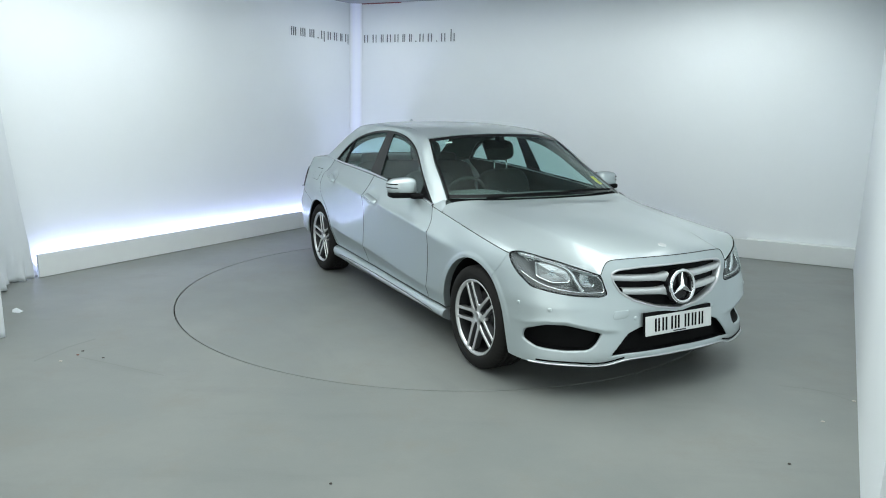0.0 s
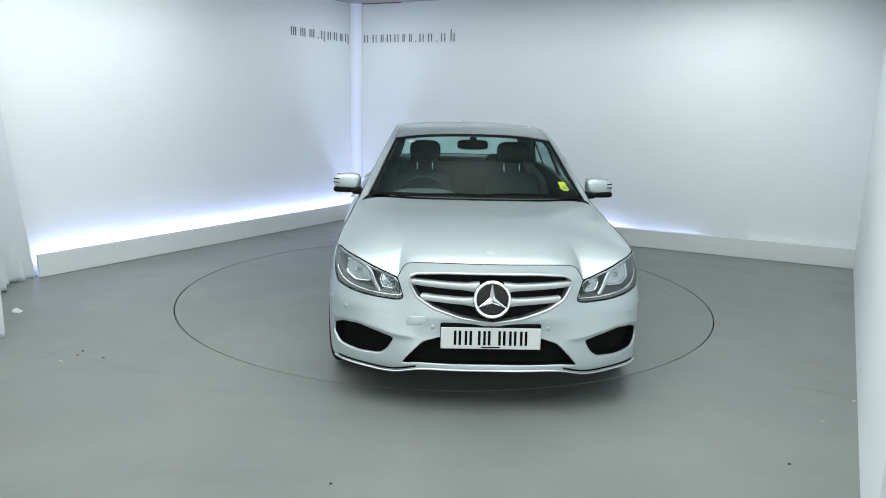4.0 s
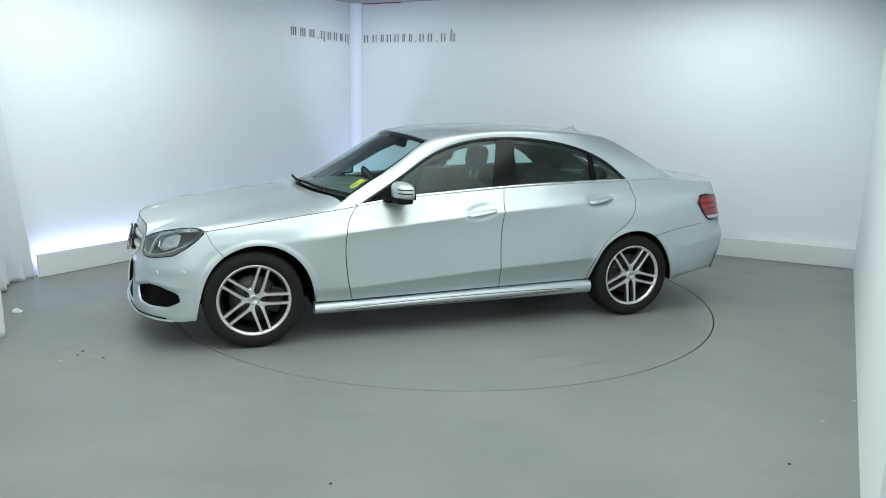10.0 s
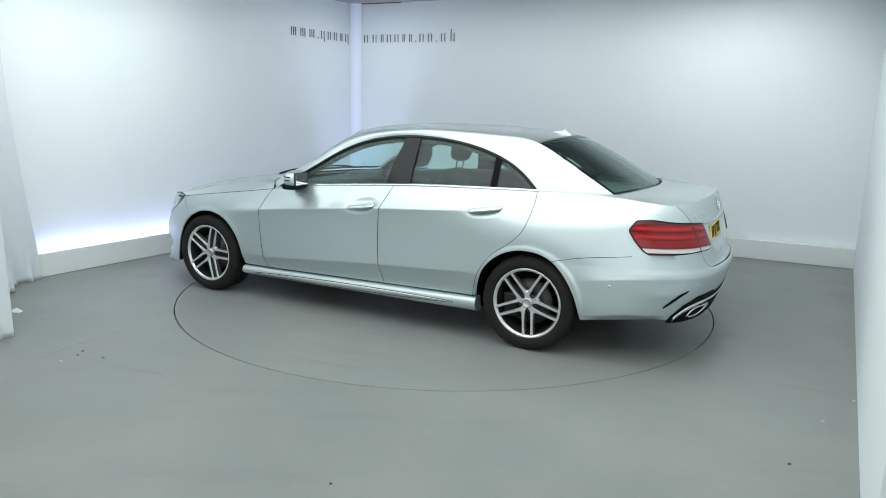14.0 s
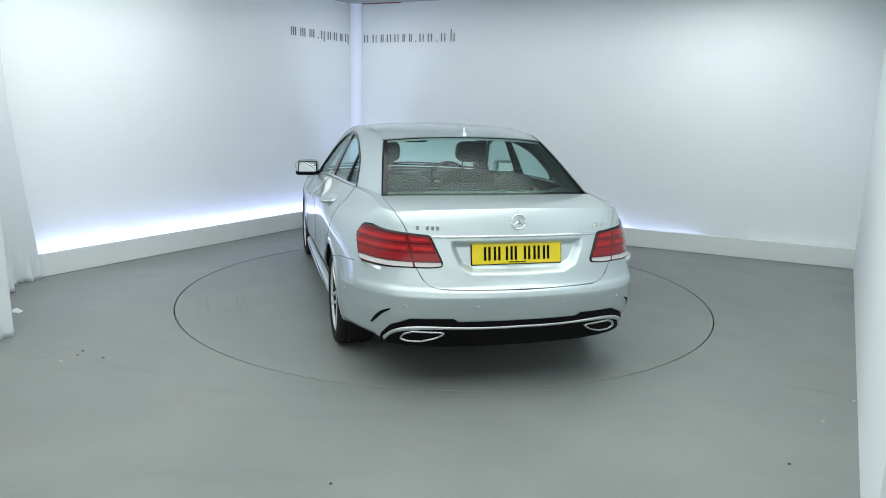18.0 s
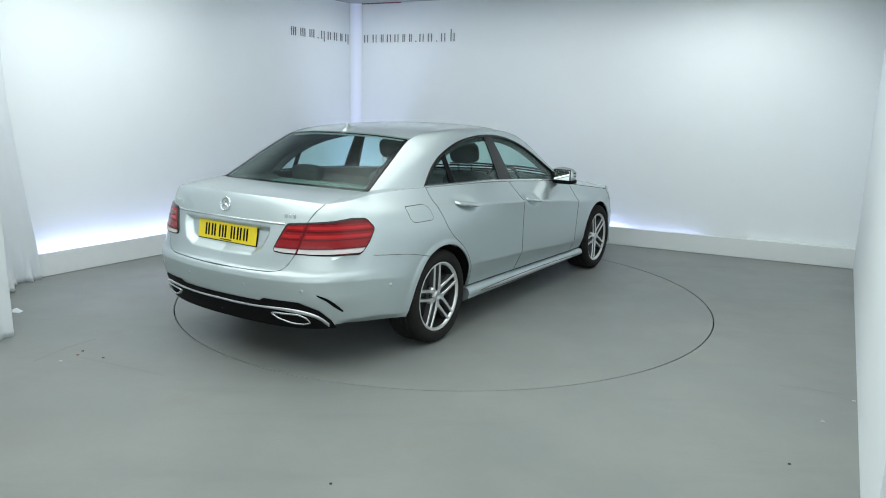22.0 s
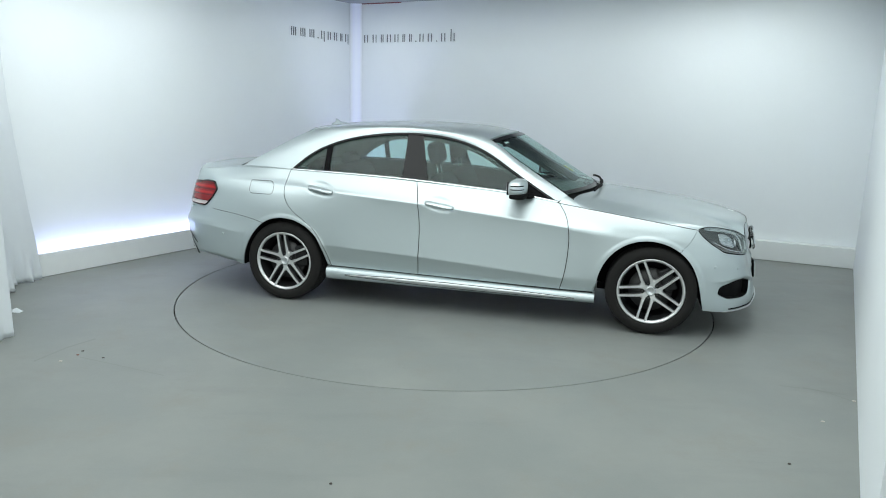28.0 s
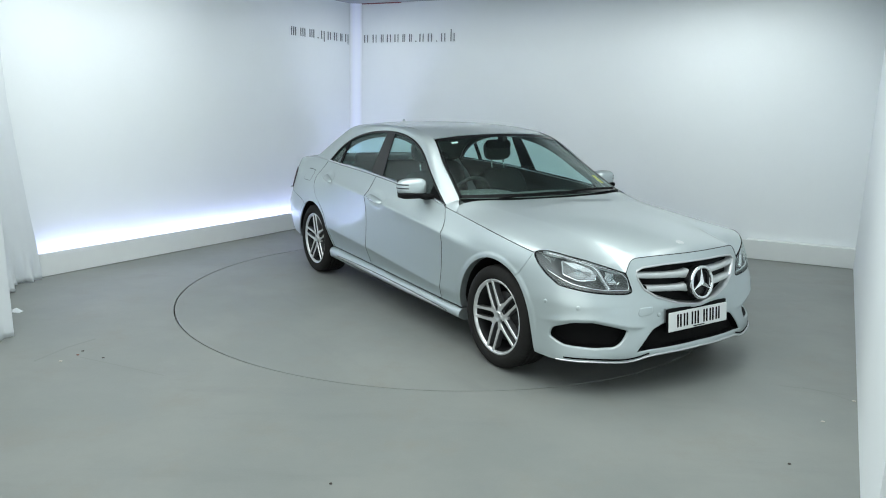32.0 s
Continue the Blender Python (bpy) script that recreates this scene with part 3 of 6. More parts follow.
station_s = np.array([s for s, _ in STATIONS])
station_d = np.array([pch([z for z, _ in p], [d for _, d in p], ZS) for _, p in STATIONS])
sg = np.linspace(0, S_END, 600)
inset_table = np.stack([pch(station_s, station_d[:, j], sg) for j in range(len(ZS))], 1)


CREASE_X = np.linspace(-2.7, 2.4, 400)
CREASE_Z = np.interp(CREASE_X, [-2.7, -1.634, -1.134, -1.02, -0.217, 0.571, 1.134, 2.4], [1.0, 0.954, 0.925, 0.917, 0.862, 0.784, 0.722, 0.59])
for _ in range(60):
    CREASE_Z[1:-1] = (CREASE_Z[:-2] + 2 * CREASE_Z[1:-1] + CREASE_Z[2:]) / 4


def crease_z(x):
    return np.interp(x, CREASE_X, CREASE_Z)


def low_crease_z(x):
    return np.interp(x, [-1.0, -0.227, 0.791], [0.486, 0.447, 0.371])


def step01(t):
    t = np.clip(t, 0, 1)
    return t * t * (3 - 2 * t)


def inset(s, z):
    s, z = np.broadcast_arrays(np.asarray(s, float), np.asarray(z, float))
    fi = np.clip(np.abs(s) / S_END * 599, 0, 598.999)
    fj = np.clip((z - ZS[0]) / (ZS[-1] - ZS[0]) * 299, 0, 298.999)
    i, j = fi.astype(int), fj.astype(int)
    a, b = fi - i, fj - j
    t = inset_table
    return (1 - a) * ((1 - b) * t[i, j] + b * t[i, j + 1]) + a * ((1 - b) * t[i + 1, j] + b * t[i + 1, j + 1])


DENTS = [(-0.136, 0.862), (-1.112, 0.925)]
DOOR_Z = np.linspace(0.15, 1.2, 200)
DOOR_D = pch([0.15, 0.28, 0.36, 0.45, 0.58, 0.7, 1.2], [0.022, 0.012, 0.007, 0.003, 0.0, 0.0, 0.0], DOOR_Z)
LEAN_H = np.linspace(-0.4, 0.4, 200)
LEAN_D = pch([-0.4, -0.006, 0.003, 0.014, 0.05, 0.1, 0.15, 0.2, 0.4], [0.0, 0.0, 0.003, 0.011, 0.038, 0.076, 0.115, 0.154, 0.31], LEAN_H)
ARCHES = ((1.407, 0.322, 0.368), (-1.425, 0.32, 0.363))


def skin(s, z, lift=0.0):
    """The side skin of the car at place s along its plan line and height z."""
    s, z = np.broadcast_arrays(np.asarray(s, float), np.asarray(z, float))
    p, n = plan_at(s)
    x = p[..., 0]
    d = inset(s, z)
    # doors: upright below the crease, leaning in above it
    w = step01((x + 1.75) / 0.9) * step01((1.35 - x) / 0.5)
    hc = z - crease_z(x)
    lean = pch([-2.7, -1.43, -0.9, -0.3, 0.736, 2.4], [1.0, 1.0, 1.06, 1.0, 0.60, 0.5], x)
    dc = pch([-2.7, -1.63, -1.4, -1.2, -1.0, -0.4, 2.4], [0.1, 0.09, 0.072, 0.045, 0.02, 0.0, 0.0], x)
    door = np.interp(z, DOOR_Z, DOOR_D) + lean * np.interp(hc, LEAN_H, LEAN_D)
    door = door + dc * np.clip((z - 0.66) / (crease_z(x) - 0.66), 0, 1) ** 3.2
    door = door + 0.30 * np.maximum(0, low_crease_z(x) - z)
    d = d * (1 - w) + door * w
    for hx, hz in DENTS:
        e = ((x - hx) / 0.115) ** 2 + ((z - hz - 0.006 - (hx - x) * 0.16) / 0.046) ** 2
        d = d + 0.019 * np.exp(-e**2)
    # upper crease through the door handles
    fade = step01((1.25 - x) / 0.35) * step01((x + 1.95) / 0.5)
    h = z - crease_z(x)
    d = d - fade * 0.019 * np.where(h < 0, np.exp(h / 0.12), np.exp(-h / 0.03))
    # lower crease above the sill
    fade2 = step01((0.98 - x) / 0.3) * step01((x + 1.05) / 0.25)
    h2 = z - low_crease_z(x)
    d = d - fade2 * 0.013 * np.where(h2 < 0, np.exp(h2 / 0.06), np.exp(-h2 / 0.15))
    # flared lips of the wheel arches
    for ax, az, ar in ARCHES:
        r = np.hypot(x - ax, z - az)
        flank = (np.abs(x - ax) < 0.6)
        d = d - flank * (0.005 if ax > 0 else 0.006) * (1 - step01((r - ar - 0.012) / 0.028)) * step01((z - 0.2) / 0.2)
    # brow over the front bumper's side intakes
    yy = p[..., 1]
    ahead = (x > 1.8) * step01((yy - 0.38) / 0.1) * step01((0.90 - yy) / 0.07)
    h4 = z - np.interp(yy, [0.40, 0.508, 0.60, 0.71, 0.80, 0.86], [0.392, 0.400, 0.422, 0.449, 0.446, 0.425])
    d = d - ahead * 0.010 * np.where(h4 < 0, np.exp(h4 / 0.012), np.exp(-h4 / 0.04))
    # crease round the rear bumper, and its lower edge turned under
    back = step01((-1.75 - x) / 0.2)
    h3 = z - np.interp(x, [-2.35, -2.117, -2.0, -1.79], [0.585, 0.574, 0.56, 0.531])
    d = d - back * 0.007 * np.where(h3 < 0, np.exp(h3 / 0.05), np.exp(-h3 / 0.05))
    d = d + back * step01((-2.35 - x) / -0.1) * 1.1 * np.maximum(0, np.interp(x, [-2.08, -1.87], [0.341, 0.308]) - z)
    d = d - lift
    return np.stack([p[..., 0] - n[..., 0] * d, p[..., 1] - n[..., 1] * d, z], -1)


def sx(x, z):
    """s where the skin at height z has that x (flanks)."""
    s = s_plan(x=float(np.clip(x, -2.57, 2.26)))
    for _ in range(12):
        e = float(skin(s, z)[0]) - x
        s += e * 0.8
    return s


def syf(y, z):
    c = np.linspace(0, s_plan(x=1.6), 400)
    return float(np.interp(y, skin(c, np.full(400, z))[:, 1], c))


def syr(y, z):
    c = np.linspace(s_plan(x=-1.9), S_END, 400)
    q = skin(c, np.full(400, z))[:, 1]
    return float(np.interp(-y, -q, c))


def dom(*pts):
    """Points of the skin's own plane (s, z), from ('x', x, z), ('f', y, z) at the front or ('r', y, z) at the rear."""
    out = []
    for k, a, z in pts:
        s = sx(a, z) if k == "x" else syf(a, z) if k == "f" else syr(a, z)
        out.append((s, z))
    return np.array(out)


def lifted(g, lift=0.0):
    return skin(g[..., 0], g[..., 1], lift)


def flank_patch(bottom, top, left, right, lift=0.0):
    return lifted(coons(bottom, top, left, right), lift)


def arch_line(k, a0, a1, n, grow=0.0):
    """Wheel-arch edge number k in (x, z), from angle a0 to a1 in degrees (0 ahead, 90 up)."""
    ax, az, ar = ARCHES[k]
    w = np.radians(np.linspace(a0, a1, n))
    return np.stack([ax + (ar + grow) * np.cos(w), az + (ar + grow) * np.sin(w)], 1)


def to_dom(xz):
    return np.array([(sx(x, z), z) for x, z in xz])


def snapped(g2, holes):
    """Drops the cells of a grid (in s, z) that lie in the holes and pulls the cells' corners onto the holes' edges."""
    g2 = g2.copy()
    nv, nu = g2.shape[:2]
    dropped = np.zeros((nv - 1, nu - 1), bool)
    for poly in holes:
        cell = (np.linalg.norm(np.diff(g2, axis=1), axis=-1).mean() + np.linalg.norm(np.diff(g2, axis=0), axis=-1).mean()) / 2
        a, b = poly, np.roll(poly, -1, 0)
        pts = g2.reshape(-1, 2)
        ab = b - a
        near = np.full(len(pts), 9.0)
        spot = pts.copy()
        for i in range(len(a)):
            t = np.clip(((pts - a[i]) @ ab[i]) / max(ab[i] @ ab[i], 1e-12), 0, 1)
            q = a[i] + t[:, None] * ab[i]
            dd = np.linalg.norm(pts - q, axis=1)
            m = dd < near
            near[m], spot[m] = dd[m], q[m]
        m = near < 0.55 * cell
        pts = np.where(m[:, None], spot, pts)
        g2 = pts.reshape(nv, nu, 2)
        c = (g2[:-1, :-1] + g2[1:, :-1] + g2[:-1, 1:] + g2[1:, 1:]) / 4
        dropped |= inside(c.reshape(-1, 2), poly).reshape(nv - 1, nu - 1)
    return g2, dropped


def inside(pts, poly):
    x, y = pts[:, 0], pts[:, 1]
    r = np.zeros(len(pts), bool)
    for (x1, y1), (x2, y2) in zip(poly, np.roll(poly, -1, 0)):
        c = ((y1 > y) != (y2 > y)) & (x < (x2 - x1) * (y - y1) / (y2 - y1 + 1e-12) + x1)
        r ^= c
    return r


def holed(name, g2, holes, mat, parent, label=""):
    """A panel with openings, left half and mirror image in one mesh."""
    g2, dropped = snapped(g2, holes)
    g = lifted(g2)
    nv, nu = g.shape[:2]
    verts, faces = g.reshape(-1, 3), []
    for j in range(nv - 1):
        for i in range(nu - 1):
            if not dropped[j, i]:
                a = j * nu + i
                faces.append((a, a + 1, a + nu + 1, a + nu))
    faces = outward(verts, faces)
    v2, f2 = mirrored(verts, faces)
    ob = mesh_ob(name, np.concatenate([verts, v2]), faces + [tuple(i + len(verts) for i in q) for q in f2], mat, parent)
    bm = bmesh.new()
    bm.from_mesh(ob.data)
    bmesh.ops.remove_doubles(bm, verts=bm.verts[:], dist=3e-4)
    bmesh.ops.delete(bm, geom=[v for v in bm.verts if not v.link_faces], context="VERTS")
    bm.to_mesh(ob.data)
    bm.free()
    if label:
        ob["label"] = label
    return ob


def outline(pts, n=120, soft=3):
    """Closed line with soft corners through points of (s, z)."""
    p = np.asarray(pts, float)
    p = np.concatenate([p, p[:1]])
    q = along(p, n + 1, straight=True)[:-1]
    for _ in range(soft):
        q = (np.roll(q, 1, 0) + 2 * q + np.roll(q, -1, 0)) / 4
    return q


def shrink(poly, k):
    """The closed line moved inwards by k."""
    t = unit(np.roll(poly, -1, 0) - np.roll(poly, 1, 0))
    n = np.stack([-t[:, 1], t[:, 0]], 1)
    area = 0.5 * np.sum(poly[:, 0] * np.roll(poly[:, 1], -1) - np.roll(poly[:, 0], -1) * poly[:, 1])
    return poly + n * k * np.sign(area)


def collar(name, poly, rings, mat, parent, mirror=True, label="", fill=False):
    """A rim round an opening: rings of (shrink, lift) joined, on both sides of the car; fill closes the last ring."""
    loops = [lifted(shrink(poly, k), l) for k, l in rings]
    n = len(poly)
    verts = np.concatenate(loops)
    faces = []
    for j in range(len(loops) - 1):
        for i in range(n):
            i2 = (i + 1) % n
            faces.append((j * n + i, j * n + i2, (j + 1) * n + i2, (j + 1) * n + i))
    if fill:
        c = loops[-1].mean(0)
        verts = np.concatenate([verts, [c]])
        for i in range(n):
            faces.append(((len(loops) - 1) * n + i, (len(loops) - 1) * n + (i + 1) % n, len(verts) - 1))
    faces = outward(verts, faces)
    pa, pb = parent if isinstance(parent, tuple) else (parent, parent)
    obs = [mesh_ob(name, verts, faces, mat, pa)]
    if mirror:
        v2, f2 = mirrored(verts, faces)
        obs.append(mesh_ob(name, v2, f2, mat, pb))
    for o in obs:
        if label:
            o["label"] = label
    return obs


def patch_in(name, poly, lift, mat, parent, n=40, mirror=True, label="", shape=None):
    """A filled patch of the skin inside a closed line, bulging or recessed by lift."""
    lo, hi = poly.min(0), poly.max(0)
    c = poly.mean(0)
    rings = 10
    verts, faces, m = [], [], len(poly)
    for j in range(rings + 1):
        q = c + (poly - c) * (1 - j / rings)
        e = lift if shape is None else lift * shape(j / rings)
        verts.append(lifted(q, e))
    verts = np.concatenate(verts)
    for j in range(rings):
        for i in range(m):
            i2 = (i + 1) % m
            faces.append((j * m + i, j * m + i2, (j + 1) * m + i2, (j + 1) * m + i))
    faces = outward(verts, faces)
    pa, pb = parent if isinstance(parent, tuple) else (parent, parent)
    obs = [mesh_ob(name, verts, faces, mat, pa)]
    if mirror:
        v2, f2 = mirrored(verts, faces)
        obs.append(mesh_ob(name, v2, f2, mat, pb))
    if label:
        for o in obs:
            o["label"] = label
    return obs


car = new("car")
tagged(car, "silver four-door saloon car standing on the turntable", "car")

# lines shared by neighbouring panels, in (x, z)
HOOD_LINE = along([(1.72, 0.783), (1.55, 0.808), (1.357, 0.834), (1.1, 0.868), (0.892, 0.896), (0.745, 0.917)], 60)
FDOOR = along([(0.787, 0.28), (0.814, 0.384), (0.833, 0.527), (0.831, 0.749), (0.805, 0.835), (0.75, 0.917)], 50)
MDOOR = along([(-0.309, 0.29), (-0.296, 0.42), (-0.288, 0.56), (-0.290, 0.762), (-0.308, 0.89), (-0.346, 1.018)], 50)
RDOOR = along([(-1.03, 0.31), (-1.072, 0.458), (-1.19, 0.635), (-1.30, 0.715), (-1.385, 0.80), (-1.43, 0.93), (-1.425, 1.055)], 50)


def belt_z(x):
    return nat([-1.43, -0.9, -0.36, 0.1, 0.418, 0.75], [1.056, 1.046, 1.022, 0.99, 0.964, 0.917], x)


def sill_z(x):
    return np.interp(x, [-1.07, 1.04], [0.314, 0.276])


def straight_x(x0, x1, zf, n):
    x = np.linspace(x0, x1, n)
    return np.stack([x, zf(x)], 1)


# front fender: over the arch, back to the door
F_ARCH = along([(1.80, 0.214), (1.777, 0.32), (1.745, 0.44), (1.668, 0.575), (1.54, 0.663), (1.407, 0.690), (1.25, 0.655), (1.125, 0.55), (1.057, 0.405), (1.036, 0.283)], 240)
R_ARCH = along([(-1.06, 0.314), (-1.087, 0.455), (-1.185, 0.595), (-1.315, 0.668), (-1.43, 0.684), (-1.575, 0.650), (-1.695, 0.54), (-1.765, 0.41), (-1.804, 0.268)], 240)
kf = int(np.argmin(np.abs(F_ARCH[:, 0] - 1.615)))
kr = int(np.argmin(np.abs(R_ARCH[:, 0] + 1.60)))
f_arch = along(F_ARCH[kf:], 50, straight=True)
f_low = joined(f_arch, along([f_arch[-1], (0.787, 0.28)], 14))
fender = flank_patch(to_dom(f_low), to_dom(along(HOOD_LINE, 63)), to_dom(along([f_arch[0], (1.68, 0.70), (1.72, 0.783)], 36)), to_dom(along(FDOOR, 36)))
both("front_fender", fender, PAINT, car, edges="tlr")
fdoor = flank_patch(to_dom(straight_x(0.787, -0.309, sill_z, 110)), to_dom(straight_x(0.75, -0.346, belt_z, 110)), to_dom(along(FDOOR, 90)), to_dom(along(MDOOR, 90)))
front_doors = both("front_door", fdoor, PAINT, car)
rdoor = flank_patch(to_dom(straight_x(-0.309, -1.03, sill_z, 110)), to_dom(straight_x(-0.346, -1.425, belt_z, 110)), to_dom(along(MDOOR, 90)), to_dom(along(RDOOR, 90)))
rear_doors = both("rear_door", rdoor, PAINT, car)
DENTS.clear()

# rear quarter: arch, bumper line, lamp, shoulder
r_arch = along(R_ARCH[: kr + 1], 44, straight=True)
BUMP_LINE = along([tuple(r_arch[-1]), (-1.8, 0.678), (-2.058, 0.709), (-2.19, 0.728)], 30)
q_low_dom = joined(to_dom(r_arch), to_dom(BUMP_LINE))
q_low_dom[0] = to_dom([(-1.03, 0.31)])[0]
shoulder = joined(to_dom(along([(-1.425, 1.056), (-1.7, 1.058), (-1.9, 1.052), (-2.1, 1.037)], 40)), along(dom(("x", -2.1, 1.037), ("r", 0.662, 1.02)), 14))
shoulder = along(shoulder, len(q_low_dom))
q_rear = along(joined(dom(("x", -2.19, 0.728), ("r", 0.575, 0.742)), dom(("r", 0.575, 0.742), ("r", 0.606, 0.915), ("r", 0.622, 0.95), ("r", 0.640, 0.985), ("r", 0.662, 1.02))), 50, straight=True)
quarter_dom = coons(q_low_dom, shoulder, to_dom(along(RDOOR, 50)), q_rear)
quarter = lifted(quarter_dom)
both("rear_quarter", quarter, PAINT, car, edges="lr", gap=0.0015)

# front bumper with its openings
b_arch = along(F_ARCH[: kf + 1], 50, straight=True)
b_left = joined(to_dom(b_arch), to_dom(along([tuple(b_arch[-1]), (1.68, 0.70), (1.72, 0.783)], 14)))
HL_TOP = [("x", 1.72, 0.783), ("x", 1.745, 0.797), ("x", 1.80, 0.806), ("x", 1.865, 0.800), ("f", 0.70, 0.770), ("f", 0.60, 0.735), ("f", 0.495, 0.698)]
HL_LOW = [("f", 0.479, 0.645), ("f", 0.461, 0.590), ("f", 0.50, 0.579), ("f", 0.62, 0.587), ("f", 0.74, 0.605), ("x", 1.915, 0.629), ("x", 1.825, 0.687), ("x", 1.76, 0.737)]
hood_front = along(dom(*HL_TOP), 70)
shell_top = along(dom(("f", 0.495, 0.698), ("f", 0.478, 0.735), ("f", 0.455, 0.765), ("f", 0.40, 0.780), ("f", 0.2, 0.787), ("f", 0.0, 0.789)), 50)
b_top = along(joined(hood_front, shell_top), 150)
b_bot = along(dom(("x", 1.80, 0.214), ("x", 1.9, 0.206), ("f", 0.826, 0.206), ("f", 0.65, 0.205), ("f", 0.49, 0.205), ("f", 0.40, 0.226), ("f", 0.25, 0.236), ("f", 0.0, 0.238)), 150)
b_cen = along([(0.0, 0.238), (0.0, 0.789)], 80)
bumper_dom = coons(b_bot, b_top, along(b_left, 80, straight=True), b_cen)
FOG = outline(dom(("f", 0.508, 0.383), ("f", 0.60, 0.408), ("f", 0.71, 0.436), ("f", 0.80, 0.432), ("x", 1.90, 0.390), ("x", 1.887, 0.330), ("f", 0.825, 0.290), ("f", 0.70, 0.281), ("f", 0.585, 0.287), ("f", 0.545, 0.318)), soft=6)
LOWER = outline(np.concatenate([dom(("f", 0.0, 0.405), ("f", 0.27, 0.405), ("f", 0.36, 0.375), ("f", 0.43, 0.305), ("f", 0.475, 0.252), ("f", 0.38, 0.262), ("f", 0.0, 0.266)), [(-0.1, 0.266), (-0.1, 0.405)]]), 160)
GRILLE = outline(np.concatenate([dom(("f", 0.0, 0.741), ("f", 0.25, 0.737), ("f", 0.395, 0.726), ("f", 0.437, 0.706), ("f", 0.43, 0.665), ("f", 0.39, 0.60), ("f", 0.31, 0.553), ("f", 0.16, 0.508), ("f", 0.0, 0.487)), [(-0.1, 0.487), (-0.1, 0.741)]]), 170)
HEAD = outline(dom(*HL_TOP, *HL_LOW), 160)
front_bumper = holed("front_bumper", bumper_dom, [FOG, LOWER, GRILLE, shrink(HEAD, 0.0)], PAINT, car, "silver front bumper with black intakes")

# rear bumper
rb_top = along(joined(to_dom(BUMP_LINE), dom(("x", -2.19, 0.728), ("r", 0.575, 0.742)), dom(("r", 0.575, 0.742), ("r", 0.565, 0.72), ("r", 0.54, 0.675), ("r", 0.50, 0.64), ("r", 0.44, 0.626), ("r", 0.0, 0.619))), 150, straight=True)
rb_bot = along(dom(("x", -1.804, 0.268), ("x", -2.0, 0.288), ("x", -2.3, 0.315), ("r", 0.745, 0.315), ("r", 0.6, 0.30), ("r", 0.3, 0.30), ("r", 0.0, 0.30)), 150, straight=True)
rb_arch = along(R_ARCH[kr:], 40, straight=True)[::-1]
rb_left = to_dom(rb_arch)
rb_left[0], rb_left[-1] = rb_bot[0], rb_top[0]
rb_cen = along([(S_END, 0.30), (S_END, 0.619)], 60)
rear_bumper = holed("rear_bumper", coons(rb_bot, rb_top, along(rb_left, 60), rb_cen), [], PAINT, car, "silver rear bumper with a black valance")

# boot lid: rear face with the plate recess, then the top
bl_side = along(dom(("r", 0.45, 0.631), ("r", 0.50, 0.645), ("r", 0.545, 0.69), ("r", 0.572, 0.743)), 40)
bl_side = along(joined(bl_side, dom(("r", 0.572, 0.743), ("r", 0.603, 0.915), ("r", 0.619, 0.95), ("r", 0.637, 0.985), ("r", 0.659, 1.02))), 80, straight=True)
lip_dom = along(dom(("r", 0.659, 1.02), ("r", 0.5, 1.038), ("r", 0.25, 1.047), ("r", 0.0, 1.05)), 80)
bl_low = along(dom(("r", 0.45, 0.631), ("r", 0.2, 0.625), ("r", 0.0, 0.624)), 80)
RECESS = outline(np.concatenate([dom(("r", 0.0, 0.886), ("r", 0.392, 0.886), ("r", 0.385, 0.82), ("r", 0.345, 0.735), ("r", 0.27, 0.695), ("r", 0.0, 0.687)), [(S_END + 0.1, 0.687), (S_END + 0.1, 0.886)]]), 160)
boot_dom = coons(along(bl_low, 110), along(lip_dom, 110), along(bl_side, 110), along([(S_END, 0.624), (S_END, 1.05)], 110))


def depth_in(pts, poly):
    """Distance from points to a closed line, for the points inside it, else 0."""
    p = pts.reshape(-1, 2)
    near = np.full(len(p), 9.0)
    for a, b in zip(poly, np.roll(poly, -1, 0)):
        t = np.clip(((p - a) @ (b - a)) / max((b - a) @ (b - a), 1e-12), 0, 1)
        near = np.minimum(near, np.linalg.norm(p - a - t[:, None] * (b - a), axis=1))
    return np.where(inside(p, poly), near, 0).reshape(pts.shape[:-1])


boot_face = lifted(boot_dom)
dent = 0.042 * step01((depth_in(boot_dom, RECESS) - 0.001) / 0.045)
boot_face[..., 0] += dent
boot = whole("boot_lid", boot_face, PAINT, car, "silver boot lid with a raised rear lip", edges="bl", gap=0.001)


def edge3(d2):
    return lifted(np.asarray(d2))


# bonnet
hood_rear = along([(0.892, 0.845, 0.897), (0.845, 0.80, 0.935), (0.855, 0.735, 0.955), (0.93, 0.5, 0.966), (1.0, 0.25, 0.972), (1.03, 0.0, 0.974)], 80)
front3 = edge3(along(joined(hood_front, shell_top), 80))
side3 = edge3(to_dom(along([tuple(p) for p in HOOD_LINE if p[0] >= 0.89], 70)))
side3[-1] = hood_rear[0]
cen3 = along([tuple(front3[-1]), (2.10, 0, 0.808), (2.045, 0, 0.822), (1.8, 0, 0.868), (1.5, 0, 0.910), (1.2, 0, 0.947), (1.03, 0, 0.974)], 70)
hood = coons(front3, hood_rear, side3, cen3)
uu = np.linspace(0, 1, 80)[None, :]
vv = np.linspace(0, 1, 70)[:, None]
crown = 1 - (1 - uu) ** 2.1
zs, zc_ = side3[:, 2:3], cen3[:, 2:3]
zz_ = zs + (zc_ - zs) * crown
dev = (front3[None, :, 2] - zz_[:1])[0]
soft_dev = dev.copy()
for _ in range(90):
    soft_dev[1:-1] = (soft_dev[:-2] + 2 * soft_dev[1:-1] + soft_dev[2:]) / 4
